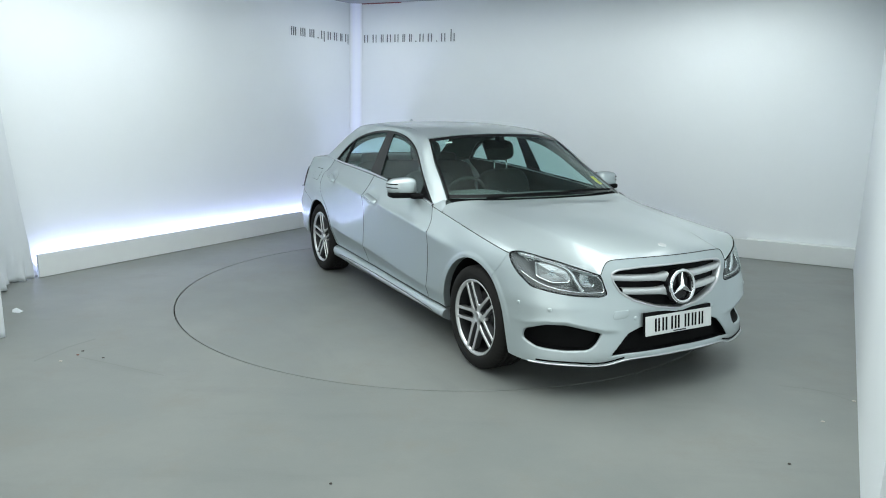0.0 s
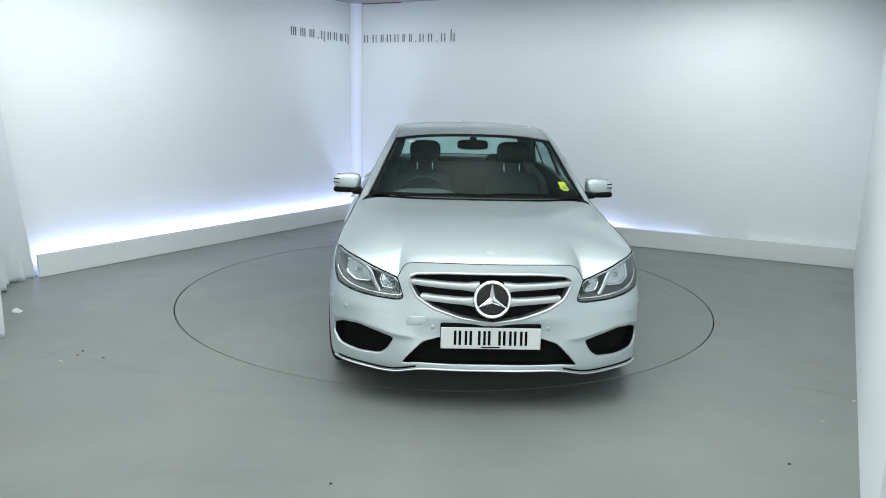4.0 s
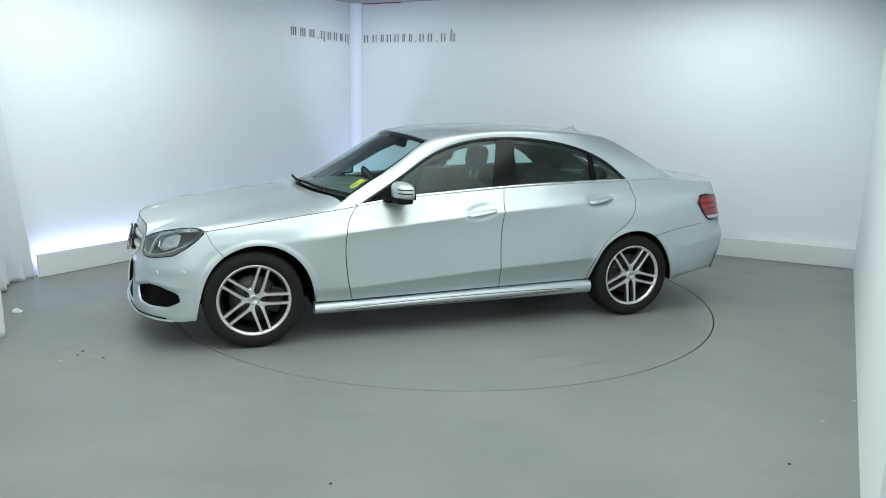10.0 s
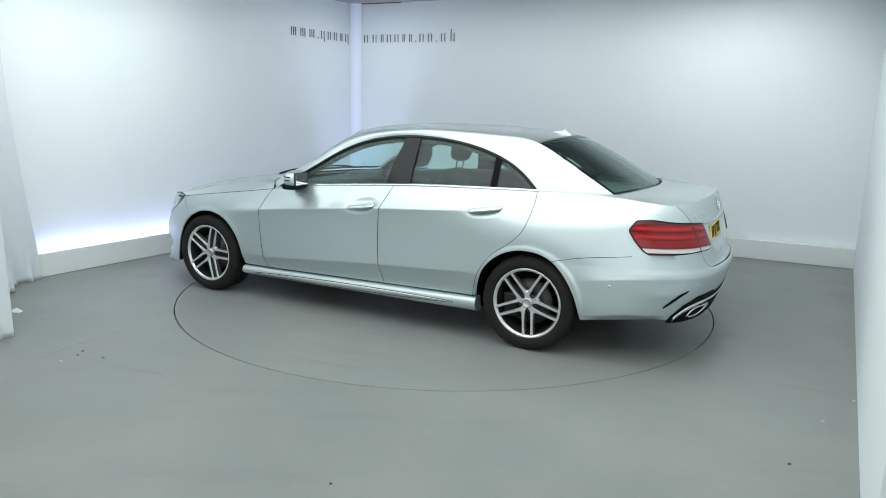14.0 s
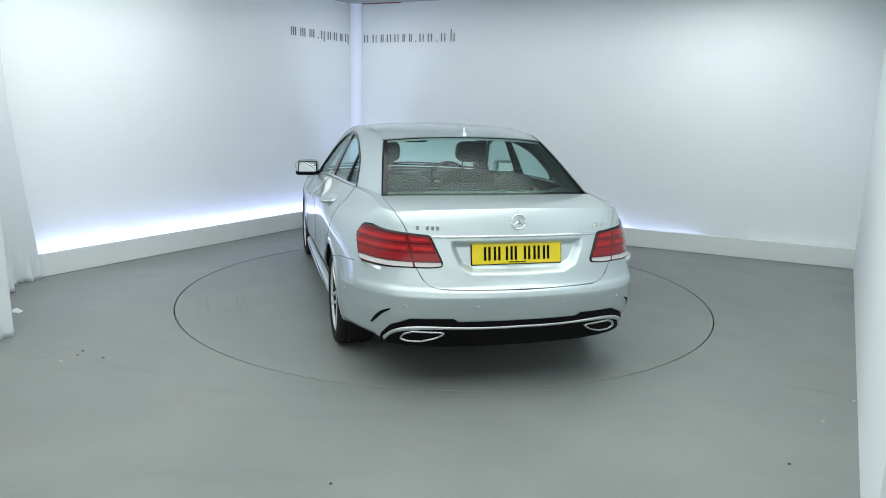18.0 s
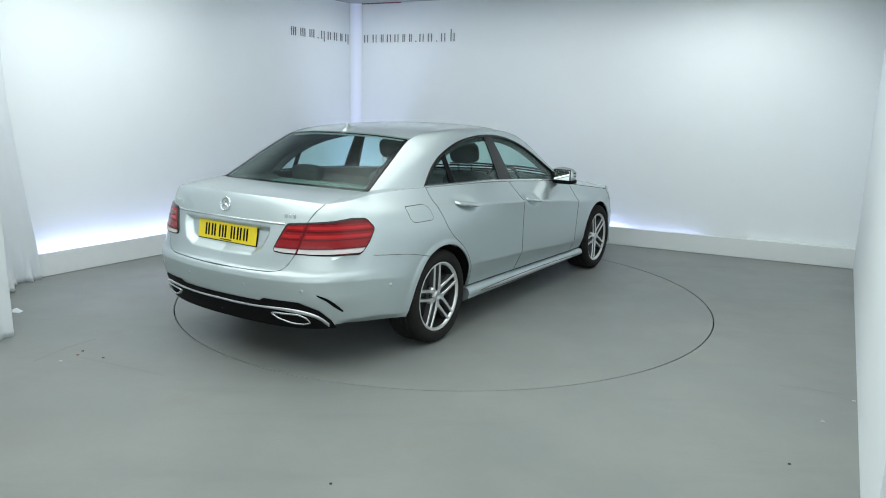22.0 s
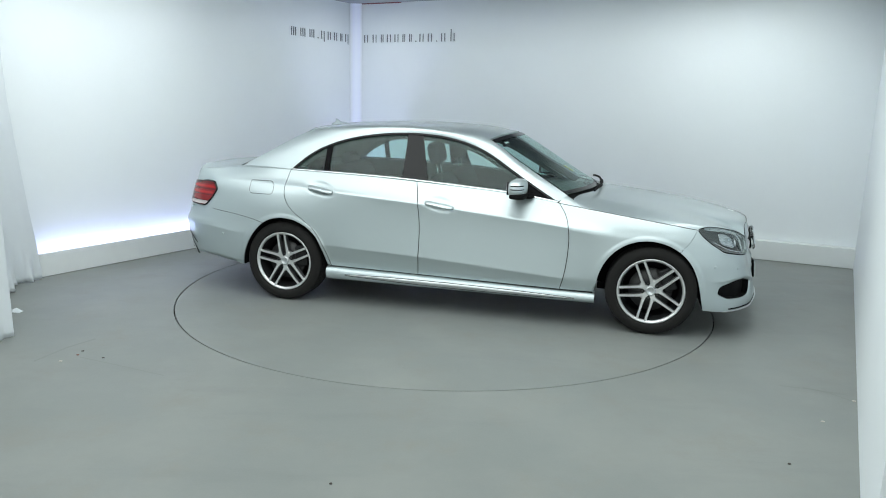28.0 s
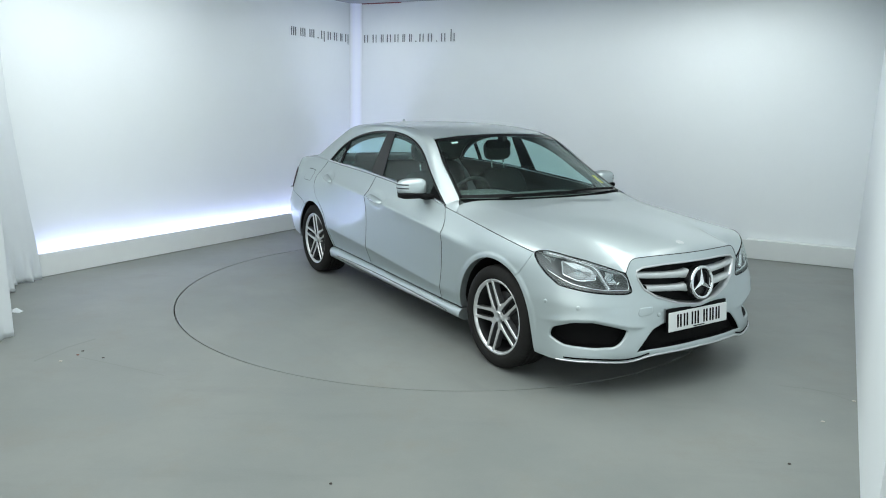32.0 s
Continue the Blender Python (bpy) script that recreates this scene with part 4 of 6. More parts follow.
zz_ = zz_ + soft_dev * (1 - vv) ** 3.2 + (dev - soft_dev) * (1 - vv) ** 11 + (hood_rear[None, :, 2] - zz_[-1:]) * vv**7
ridge = hood[..., 1] - np.interp(vv, [0, 1], [0.42, 0.66])
crest = 0.002 * step01(vv / 0.25) * step01((1 - vv) / 0.12) * np.where(ridge > 0, np.exp(-ridge / 0.035), np.exp(ridge / 0.12)) * step01(hood[..., 1] / 0.2) * step01(uu * 8)
hood[..., 2] = zz_ + crest + 0.010 * np.sin(np.pi * vv) * step01(uu * 2.5)
whole("bonnet", hood, PAINT, car, "silver bonnet with two long creases", edges="btl", gap=0.004)

# boot top
bt_front = along([(-1.93, 0.672, 1.060), (-1.99, 0.45, 1.068), (-2.035, 0.2, 1.072), (-2.05, 0.0, 1.073)], 60)
bt_rear = edge3(along(lip_dom, 60))
bt_side = along([tuple(bt_front[0]), (-2.1, 0.668, 1.046), tuple(bt_rear[0])], 40)
bt_cen = along([tuple(bt_front[-1]), (-2.25, 0, 1.065), tuple(bt_rear[-1])], 40)
bt = coons(bt_front, bt_rear, bt_side, bt_cen)
whole("boot_top", bt, PAINT, boot, edges="bl", gap=0.001)

# ---- upper body ----
BX = np.linspace(0.75, -1.43, 24)
belt_tab = np.array([float(skin(sx(v, float(belt_z(v))), float(belt_z(v)))[1]) for v in BX])


def side_glass(x, z, lift=0.0):
    """Leaning side of the cabin above the belt line."""
    x, z = np.broadcast_arrays(np.asarray(x, float), np.asarray(z, float))
    h = z - belt_z(np.clip(x, -1.43, 0.75))
    y = np.interp(x, BX[::-1], belt_tab[::-1]) - 0.012 - 0.42 * h - 0.16 * h * h + lift
    return np.stack([x, y, z], -1)


WIN_TOP = along([(0.735, 0.922), (0.56, 1.025), (0.384, 1.130), (0.182, 1.250), (-0.021, 1.326), (-0.2, 1.361), (-0.40, 1.376), (-0.64, 1.368), (-0.888, 1.333), (-1.1, 1.272), (-1.28, 1.180), (-1.425, 1.058)], 120)
A_OUT = [(0.80, 0.765, 0.965), (0.60, 0.712, 1.083), (0.40, 0.663, 1.203), (0.17, 0.598, 1.347)]
R_EDGE = [(-0.05, 0.585, 1.395), (-0.4, 0.58, 1.423), (-0.8, 0.578, 1.423), (-1.1, 0.573, 1.403), (-1.33, 0.566, 1.366)]
C_OUT = [(-1.5, 0.594, 1.288), (-1.7, 0.632, 1.178), (-1.9, 0.668, 1.066)]
edge_line = along(A_OUT + R_EDGE + C_OUT, 120)
w3 = side_glass(WIN_TOP[:, 0], WIN_TOP[:, 1])
w3[0] = side_glass(0.735, 0.922)
# side frame: pillars and roof rail in one pressing, with a soft shoulder
rows = 14
frame_g = np.zeros((rows, 120, 3))
for j in range(rows):
    v = j / (rows - 1)
    frame_g[j] = w3 * (1 - v) + edge_line * v
    swell = 0.020 * math.sin(math.pi * v) ** 0.9
    nn = np.stack([np.zeros(120), np.full(120, 0.75), np.full(120, 0.66)], 1)
    frame_g[j] += swell * nn * np.interp(np.arange(120), [0, 6, 24, 75, 119], [0.0, 0.3, 1.0, 1.0, 0.35])[:, None]
both("side_frame", frame_g, PAINT, car, edges="b", gap=0)
# lower end of the rear pillar, down to the shoulder
deck_edge = edge3(along(shoulder, 90))
cp = [p for p in deck_edge if p[0] >= -1.92]
cp_line = along(cp, 40)
end_line = along([tuple(frame_g[j, -1]) for j in range(rows)], 40)
fill_g = np.stack([cp_line * (1 - v) + end_line * v for v in np.linspace(0, 1, 6)])
both("pillar_base", fill_g, PAINT, car, gap=0, depth=0)
dk = np.array([p for p in deck_edge if p[0] < -1.88])
dk_out = along(dk, 40)
dk_in = along([(-1.90, 0.668, 1.064)] + [tuple(p) for p in along(bt_side, 6)[1:]] , 40)
both("deck_strip", np.stack([dk_out, (dk_out * 0.5 + dk_in * 0.5) + [0, 0, 0.001], dk_in + [0, 0.003, 0.0]]), PAINT, car, gap=0, depth=0)
# scuttle corner between bonnet, pillar and fender
sc_low = edge3(to_dom([tuple(q) for q in along([(0.892, 0.8965), (0.82, 0.907), (0.745, 0.917)], 12)]))
sc = coons(sc_low, along([(0.85, 0.80, 0.936), (0.82, 0.785, 0.955), (0.80, 0.767, 0.966)], 12), along([tuple(sc_low[0]), (0.85, 0.80, 0.936)], 8), along([tuple(sc_low[-1]), (0.765, 0.82, 0.945), (0.80, 0.767, 0.966)], 8))
both("scuttle_corner", sc, PAINT, car, gap=0.001, depth=0)

# roof
R_W = 60
roof_side = along([(0.17, 0.598, 1.347)] + R_EDGE, R_W)
roof_cen = along([(0.30, 0.0, 1.392), (0.1, 0, 1.425), (-0.2, 0, 1.448), (-0.55, 0, 1.455), (-0.9, 0, 1.446), (-1.2, 0, 1.424), (-1.40, 0.0, 1.395)], R_W)
roof_front = along([(0.17, 0.598, 1.347), (0.235, 0.42, 1.374), (0.285, 0.2, 1.388), (0.30, 0.0, 1.392)], 40)
roof_rear = along([(-1.33, 0.566, 1.366), (-1.365, 0.4, 1.382), (-1.39, 0.2, 1.392), (-1.40, 0.0, 1.395)], 40)
roof = coons(roof_front, roof_rear, roof_side, roof_cen)
ur = np.linspace(0, 1, 40)[None, :]
vr = np.linspace(0, 1, R_W)[:, None]
rz = roof_side[:, 2:3] + (roof_cen[:, 2:3] - roof_side[:, 2:3]) * (1 - (1 - ur) ** 2.2)
roof[..., 2] = rz + (roof_front[None, :, 2] - rz[:1]) * (1 - vr) ** 3 + (roof_rear[None, :, 2] - rz[-1:]) * vr**3
whole("roof", roof, PAINT, car, edges="btl")

# windscreen and rear window
ws_base = along([(0.79, 0.75, 0.972), (0.90, 0.5, 0.978), (0.97, 0.25, 0.982), (0.995, 0.0, 0.984)], 50)
ws_side = along([tuple(ws_base[0]), (0.60, 0.700, 1.082), (0.40, 0.652, 1.200), (0.185, 0.592, 1.340)], 40)
ws_top = along([(0.185, 0.592, 1.340), (0.25, 0.4, 1.368), (0.30, 0.2, 1.382), (0.315, 0.0, 1.386)], 50)
ws_cen = along([tuple(ws_base[-1]), (0.79, 0, 1.10), (0.56, 0, 1.25), tuple(ws_top[-1])], 40)
ws = coons(ws_base, ws_top, ws_side, ws_cen)
windscreen = whole("windscreen", ws, GLASS, car, "tinted windscreen", gap=0, depth=0)
rg_top = along([(-1.35, 0.560, 1.358), (-1.385, 0.4, 1.374), (-1.41, 0.2, 1.384), (-1.42, 0.0, 1.387)], 50)
rg_base = along([(-1.905, 0.660, 1.060), (-1.97, 0.45, 1.066), (-2.015, 0.2, 1.070), (-2.03, 0.0, 1.071)], 50)
rg_side = along([tuple(rg_top[0]), (-1.52, 0.586, 1.276), (-1.71, 0.622, 1.172), tuple(rg_base[0])], 40)
rg_cen = along([tuple(rg_top[-1]), (-1.62, 0, 1.295), (-1.84, 0, 1.178), tuple(rg_base[-1])], 40)
rg = coons(rg_top, rg_base, rg_side, rg_cen)
rear_window = whole("rear_window", rg, GLASS, car, "tinted rear window", gap=0, depth=0)


def band(g, which, k0, k1):
    """A strip of a pane's grid along one edge, a little outside."""
    nv, nu = g.shape[:2]
    n = grid_normals(g)
    if np.sum(n[..., 2]) < 0:
        n = -n
    h = g + n * 0.0025
    return {"b": h[k0 : k1 + 1], "t": h[nv - 1 - k1 : nv - k0], "l": h[:, k0 : k1 + 1]}[which]


for pane_g, owner, wide, low in ((ws, windscreen, 1, 2), (rg, rear_window, 2, 1)):
    for which in "bt":
        whole("window_border", band(pane_g, which, 0, low), BLACK_GLOSS, owner, gap=0, depth=0)
    both("window_border", band(pane_g, "l", 0, wide), BLACK_GLOSS, owner, gap=0, depth=0)

# side windows
def win_top_z(x):
    o = WIN_TOP[:, 0].argsort()
    return np.interp(x, WIN_TOP[o, 0], WIN_TOP[o, 1])


def pane(x0t, x1t, x0b, x1b, n=40, m=24):
    """Grid of the side window between two slanting edges: top and bottom ends given."""
    xb, xt = np.linspace(x0b, x1b, n), np.linspace(x0t, x1t, n)
    zb, zt = belt_z(xb) + 0.008, win_top_z(xt)
    v = np.linspace(0, 1, m)[:, None]
    x = xb * (1 - v) + xt * v
    z = zb * (1 - v) + np.maximum(zt, belt_z(xt) + 0.009) * v
    return side_glass(x, z, -0.010)


both("window_glass", pane(0.70, -0.36, 0.72, -0.275), GLASS, front_doors, gap=0, depth=0)
gl = both("window_glass", pane(-0.455, -1.10, -0.455, -1.105), GLASS, rear_doors, gap=0, depth=0)
gq = both("quarter_glass", pane(-1.13, -1.415, -1.13, -1.415), GLASS, rear_doors, gap=0, depth=0)
# black frames: pillar between the doors, quarter post, rim under the roof rail, belt rubber
both("pillar_trim", side_glass(*(lambda g: (g[..., 0], g[..., 2]))(pane(-0.35, -0.47, -0.262, -0.468, 10)), 0.002), BLACK_GLOSS, front_doors, gap=0.0, depth=0.008)
both("window_post", side_glass(*(lambda g: (g[..., 0], g[..., 2]))(pane(-1.088, -1.135, -1.088, -1.135, 5)), 0.001), BLACK_PLASTIC, rear_doors, gap=0.0, depth=0.008)
rim_rows = []
nrm2 = unit(np.gradient(WIN_TOP, axis=0))
nrm2 = np.stack([nrm2[:, 1], -nrm2[:, 0]], 1)
if nrm2[60, 1] > 0:
    nrm2 = -nrm2
for kk, ll in ((-0.004, -0.004), (0.0, 0.003), (0.008, 0.004), (0.017, 0.002), (0.019, -0.010)):
    q = WIN_TOP + nrm2 * kk
    rim_rows.append(side_glass(q[:, 0], q[:, 1], ll))
both("window_rim", np.array(rim_rows), BLACK_GLOSS, car, gap=0, depth=0)
bx = np.linspace(0.735, -1.43, 90)
both("belt_strip", np.array([side_glass(bx, belt_z(bx) + dz, l) for dz, l in ((-0.004, 0.002), (-0.003, 0.010), (0.006, 0.012), (0.012, 0.006), (0.013, -0.008))]), CHROME, car, "bright chrome belt strip", gap=0, depth=0)
# mirror triangle
tri_x = np.linspace(0.72, 0.50, 10)
both("mirror_base_trim", np.stack([side_glass(tri_x, belt_z(tri_x) + 0.01 + (win_top_z(tri_x) - belt_z(tri_x) - 0.012) * v, 0.0) for v in np.linspace(0, 1, 6)]), BLACK_PLASTIC, front_doors, gap=0, depth=0.004)

# ---- sills, arches, underside ----
def sill(xs):
    out = []
    for y, z in ((0.80, 0.19), (0.868, 0.196), (0.905, 0.215), (0.915, 0.24), (0.908, 0.262), (0.898, 0.275), (0.87, 0.283), (0.82, 0.285)):
        out.append(np.stack([xs, np.full_like(xs, y) + 0.006 * np.sin(np.linspace(0, np.pi, len(xs))), z + (xs * -0.0178 + 0.006) * (0.35 if z < 0.22 else 1)], 1))
    return np.array(out)


sills = both("sill", sill(np.linspace(1.045, -1.065, 40)), PAINT, car, "silver side sill", gap=0, depth=0)
for side, ob in zip((1, -1), sills):
    for xe in (1.045, -1.065):
        ring_ = sill(np.linspace(xe, xe - 0.001, 2))[:, 0] * [1, side, 1]
        mesh_ob("sill_end", ring_, [tuple(range(8)) if (side > 0) == (xe > 0) else tuple(range(7, -1, -1))], PAINT, ob, smooth=False)
    xs = np.linspace(0.90, -0.90, 70)
    hw = 0.020 * np.sin(np.linspace(0.02, np.pi - 0.02, 70)) ** 0.62
    edge_in = 0.006 * np.sin(np.linspace(0, np.pi, 40))

    def on_sill(k, lift):
        """A line along the sill's outer face, k of the groove's half height above its middle."""
        z = 0.2355 + k * hw
        y = np.interp(z, [0.19, 0.215, 0.24, 0.262, 0.275], [0.86, 0.905, 0.915, 0.908, 0.898]) + np.interp(xs, np.linspace(-1.065, 1.045, 40), edge_in) + lift
        return np.stack([xs, y * side, z + (xs * -0.0178 + 0.006) * 0.9], 1)

    rows_g = [on_sill(k, l) for k, l in ((-1, 0.0005), (-0.8, 0.003), (-0.3, 0.0045), (0.3, 0.0045), (0.8, 0.003), (1, 0.0005))]
    f = fan_faces(6, 70)
    mesh_ob("sill_groove", np.concatenate(rows_g), f if side < 0 else [tuple(reversed(q)) for q in f], SATIN, ob)
    for k in (-1, 1):
        tube("groove_line", on_sill(k, 0.001), 0.0026, DARK, ob, 6)
    xj = np.linspace(1.03, -1.04, 40)
    tube("sill_joint", np.stack([xj, np.array([float(skin(sx(v, float(sill_z(v))), float(sill_z(v)))[1]) for v in xj]) * side, sill_z(xj) - 0.001], 1), 0.003, DARK, ob, 6)
for k, whole_arch in enumerate((F_ARCH, R_ARCH)):
    ln = to_dom(along(whole_arch, 80, straight=True))
    o3 = lifted(ln, 0.0)
    both("arch_lip", np.stack([o3, o3 * [1, 1, 1] - [0, 0.012, 0], o3 - [0, 0.05, 0]]), PAINT, car, gap=0, depth=0)
    deep = lifted(ln, -0.01)
    inn = deep.copy()
    inn[:, 1] = 0.52
    both("wheel_arch_liner", np.stack([deep * (1 - v) + inn * v for v in np.linspace(0, 1, 4)]), LINER, car, gap=0, depth=0)
    cap_v = [(*inn[i],) for i in range(80)]
    for sgn in (1, -1):
        mesh_ob("arch_wall", [(x, sgn * y, z) for x, y, z in cap_v], [tuple(range(80))], LINER, car)
bm = bmesh.new()
box(bm, 2.05, 1.62, 0.04, Matrix.Translation((0, 0, 0.21)))
box(bm, 0.9, 1.0, 0.05, Matrix.Translation((1.5, 0, 0.24)))
box(bm, 1.1, 1.0, 0.05, Matrix.Translation((-1.6, 0, 0.28)))
part("underbody", bm, LINER, car)

# dark inner surround of the side windows
wt = unit(np.gradient(WIN_TOP, axis=0))
wn = np.stack([wt[:, 1], -wt[:, 0]], 1)
if wn[60, 1] > 0:
    wn = -wn
wi = WIN_TOP + wn * 0.052
wi[:, 1] = np.maximum(wi[:, 1], belt_z(np.clip(wi[:, 0], -1.43, 0.75)))
both("window_surround", np.stack([side_glass(WIN_TOP[:, 0], WIN_TOP[:, 1], -0.012), side_glass(wi[:, 0], wi[:, 1], -0.035), side_glass(wi[:, 0], wi[:, 1], -0.06)]), CABIN, car, gap=0, depth=0)
for pane_ob in [o for o in bpy.data.objects if o.type == "MESH" and o.data.materials and o.data.materials[0] == GLASS]:
    pane_ob.visible_shadow = False


# ---- front details ----
def both_mesh(name, verts, faces, mat, parent, label=""):
    pa, pb = parent if isinstance(parent, tuple) else (parent, parent)
    a = mesh_ob(name, verts, faces, mat, pa)
    v2, f2 = mirrored(verts, faces)
    b = mesh_ob(name, v2, f2, mat, pb)
    if label:
        a["label"] = b["label"] = label
    return a, b


def half_mesh(name, g, mat, parent, label=""):
    return whole(name, g, mat, parent, label, gap=0, depth=0)


# fog intakes and lower intake
collar("intake_frame", FOG, [(-0.006, 0.0003), (-0.002, 0.0), (0.003, -0.005), (0.005, -0.012)], PAINT, front_bumper)
collar("intake_wall", FOG, [(0.005, -0.012), (0.010, -0.055)], BLACK_PLASTIC, front_bumper)
patch_in("intake_mesh", shrink(FOG, 0.004), -0.052, BLACK_PLASTIC, front_bumper)


def half_line(poly):
    """The part of a closed line on the left half, in order, ending on the middle."""
    k = int(np.argmin(poly[:, 0] + 10 * (poly[:, 1] < poly[:, 1].mean())))
    p = np.roll(poly, -k, 0)
    return p[p[:, 0] >= -0.02]


def rim_half(name, poly, rings, mat, parent, label="", rear=False):
    q = half_line(poly) if not rear else (lambda h: np.stack([S_END - h[:, 0], h[:, 1]], 1))(half_line(np.stack([S_END - poly[:, 0], poly[:, 1]], 1)))
    t = unit(np.gradient(q, axis=0))
    n = np.stack([-t[:, 1], t[:, 0]], 1)
    c = poly.mean(0)
    if np.sum((c - q) * n) < 0:
        n = -n
    g = np.stack([lifted(np.stack([np.clip((q + n * k)[:, 0], 0, S_END), (q + n * k)[:, 1]], 1), l) for k, l in rings])
    return half_mesh(name, g, mat, parent, label)


def half_patch(name, poly, lift, mat, parent, label=""):
    """A filled patch across the middle line: the left half and its mirror image in one mesh."""
    h = half_line(poly)
    h[0, 0] = h[-1, 0] = 0.0
    h = along(np.clip(h, 0, None), 90, straight=True)
    c = np.array([0.0, (h[0, 1] + h[-1, 1]) / 2])
    return half_mesh(name, np.stack([lifted(h + (c - h) * v, lift) for v in np.linspace(0, 1, 9)]), mat, parent, label)


half_patch("lower_intake", LOWER, -0.05, BLACK_PLASTIC, front_bumper)
rim_half("lower_intake_edge", LOWER, [(-0.004, 0.0), (0.0, 0.001), (0.003, -0.008)], PAINT, front_bumper)
rim_half("lower_intake_wall", LOWER, [(0.003, -0.008), (0.006, -0.05)], BLACK_PLASTIC, front_bumper)
grille = half_patch("grille", GRILLE, -0.045, BLACK_PLASTIC, car, "black radiator grille with silver slats")
rim_half("grille_frame", GRILLE, [(-0.006, 0.001), (-0.001, 0.005), (0.005, 0.004), (0.008, -0.006), (0.009, -0.04)], SATIN, grille, "satin silver grille frame")
# slats
def half_width(z):
    o = half_line(GRILLE)
    lo = o[o[:, 1] < 0.706]
    k = lo[:, 1].argsort()
    return float(np.interp(z, lo[k, 1], lo[k, 0]))


for zc in (0.668, 0.592):
    for sg in (0.0,):
        smax = half_width(zc) - 0.002
        sv = np.linspace(0.07, smax, 40)
        hh = 0.019 + 0.009 * np.exp(-((sv - 0.07) / 0.05) ** 2) - 0.003 * (sv / smax)
        zz = zc + 0.012 * (sv / smax) ** 2
        rows_ = []
        for dz, l in ((-1.0, -0.04), (-1.0, -0.014), (-0.75, -0.006), (0.35, -0.002), (0.85, -0.006), (1.0, -0.014), (1.0, -0.04)):
            rows_.append(lifted(np.stack([sv, zz + hh * dz], 1), l))
        both("slat", np.array(rows_), SLAT, grille, gap=0, depth=0)


def emblem(name, centre, normal, r, mat, parent, minor=0.008, label=""):
    """A plain ring with three tapering arms."""
    n = Vector(normal).normalized()
    m = Matrix.Translation(centre) @ n.to_track_quat("Z", "Y").to_matrix().to_4x4()
    bm = bmesh.new()
    N, M = 48, 10
    ring = [[bm.verts.new(((r + minor * math.cos(b)) * math.cos(a), (r + minor * math.cos(b)) * math.sin(a), minor * math.sin(b))) for b in [2 * math.pi * j / M for j in range(M)]] for a in [2 * math.pi * i / N for i in range(N)]]
    for i in range(N):
        for j in range(M):
            bm.faces.new((ring[i][j], ring[(i + 1) % N][j], ring[(i + 1) % N][(j + 1) % M], ring[i][(j + 1) % M]))
    hub = bm.verts.new((0, 0, minor * 1.5))
    low = bm.verts.new((0, 0, -minor * 0.6))
    for i in range(3):
        a = math.pi / 2 + i * 2 * math.pi / 3
        tip = bm.verts.new((r * math.cos(a), r * math.sin(a), 0))
        s1 = bm.verts.new((r * 0.2 * math.cos(a - math.pi / 3), r * 0.2 * math.sin(a - math.pi / 3), 0))
        s2 = bm.verts.new((r * 0.2 * math.cos(a + math.pi / 3), r * 0.2 * math.sin(a + math.pi / 3), 0))
        for f in ((hub, s1, tip), (hub, tip, s2), (low, tip, s1), (low, s2, tip)):
            bm.faces.new(f)
    bmesh.ops.transform(bm, matrix=m, verts=bm.verts[:])
    bmesh.ops.recalc_face_normals(bm, faces=bm.faces[:])
    ob = part(name, bm, mat, parent, label)
    return ob


emblem("grille_emblem", (2.226, 0, 0.619), (1, 0, 0.16), 0.090, CHROME, grille, 0.010, "chrome ring with three arms")
bm = bmesh.new()
bmesh.ops.create_cone(bm, cap_ends=True, segments=40, radius1=0.098, radius2=0.094, depth=0.03, matrix=Matrix.Translation((2.192, 0, 0.616)) @ Matrix.Rotation(math.radians(81), 4, "Y"))
part("emblem_backing", bm, BLACK_GLOSS, grille)
bm = bmesh.new()
bmesh.ops.create_cone(bm, cap_ends=True, segments=32, radius1=0.026, radius2=0.023, depth=0.005, matrix=Matrix.Translation((2.045, 0, 0.826)) @ Matrix.Rotation(math.radians(14), 4, "Y"))
badge = part("bonnet_badge", bm, SLAT, car, "small round chrome badge")

# bottom lip
half_mesh("front_lip", np.stack([lifted(b_bot[20:] + [0, dz], l) for dz, l in ((-0.004, -0.03), (-0.005, 0.002), (0.000, 0.011), (0.004, 0.010), (0.007, 0.001))]), SATIN, front_bumper, "bright silver lip under the bumper")
both("lip_strip", np.stack([lifted(b_bot[26:96] + [0, dz], l) for dz, l in ((0.012, 0.001), (0.013, 0.003), (0.021, 0.003), (0.022, 0.001))]), BLACK_PLASTIC, front_bumper, gap=0, depth=0)


# parking sensors, tow cover
def disc_on(name, d2, r, mat, parent, lift=0.002, mirror=True):
    w = np.linspace(0, 2 * np.pi, 19)[:-1]
    ring = np.asarray(d2) + r * np.stack([np.cos(w), np.sin(w)], 1)
    return collar(name, ring, [(0.0, 0.0), (0.0, lift), (r * 0.25, lift + 0.001)], mat, parent, mirror=mirror, fill=True)


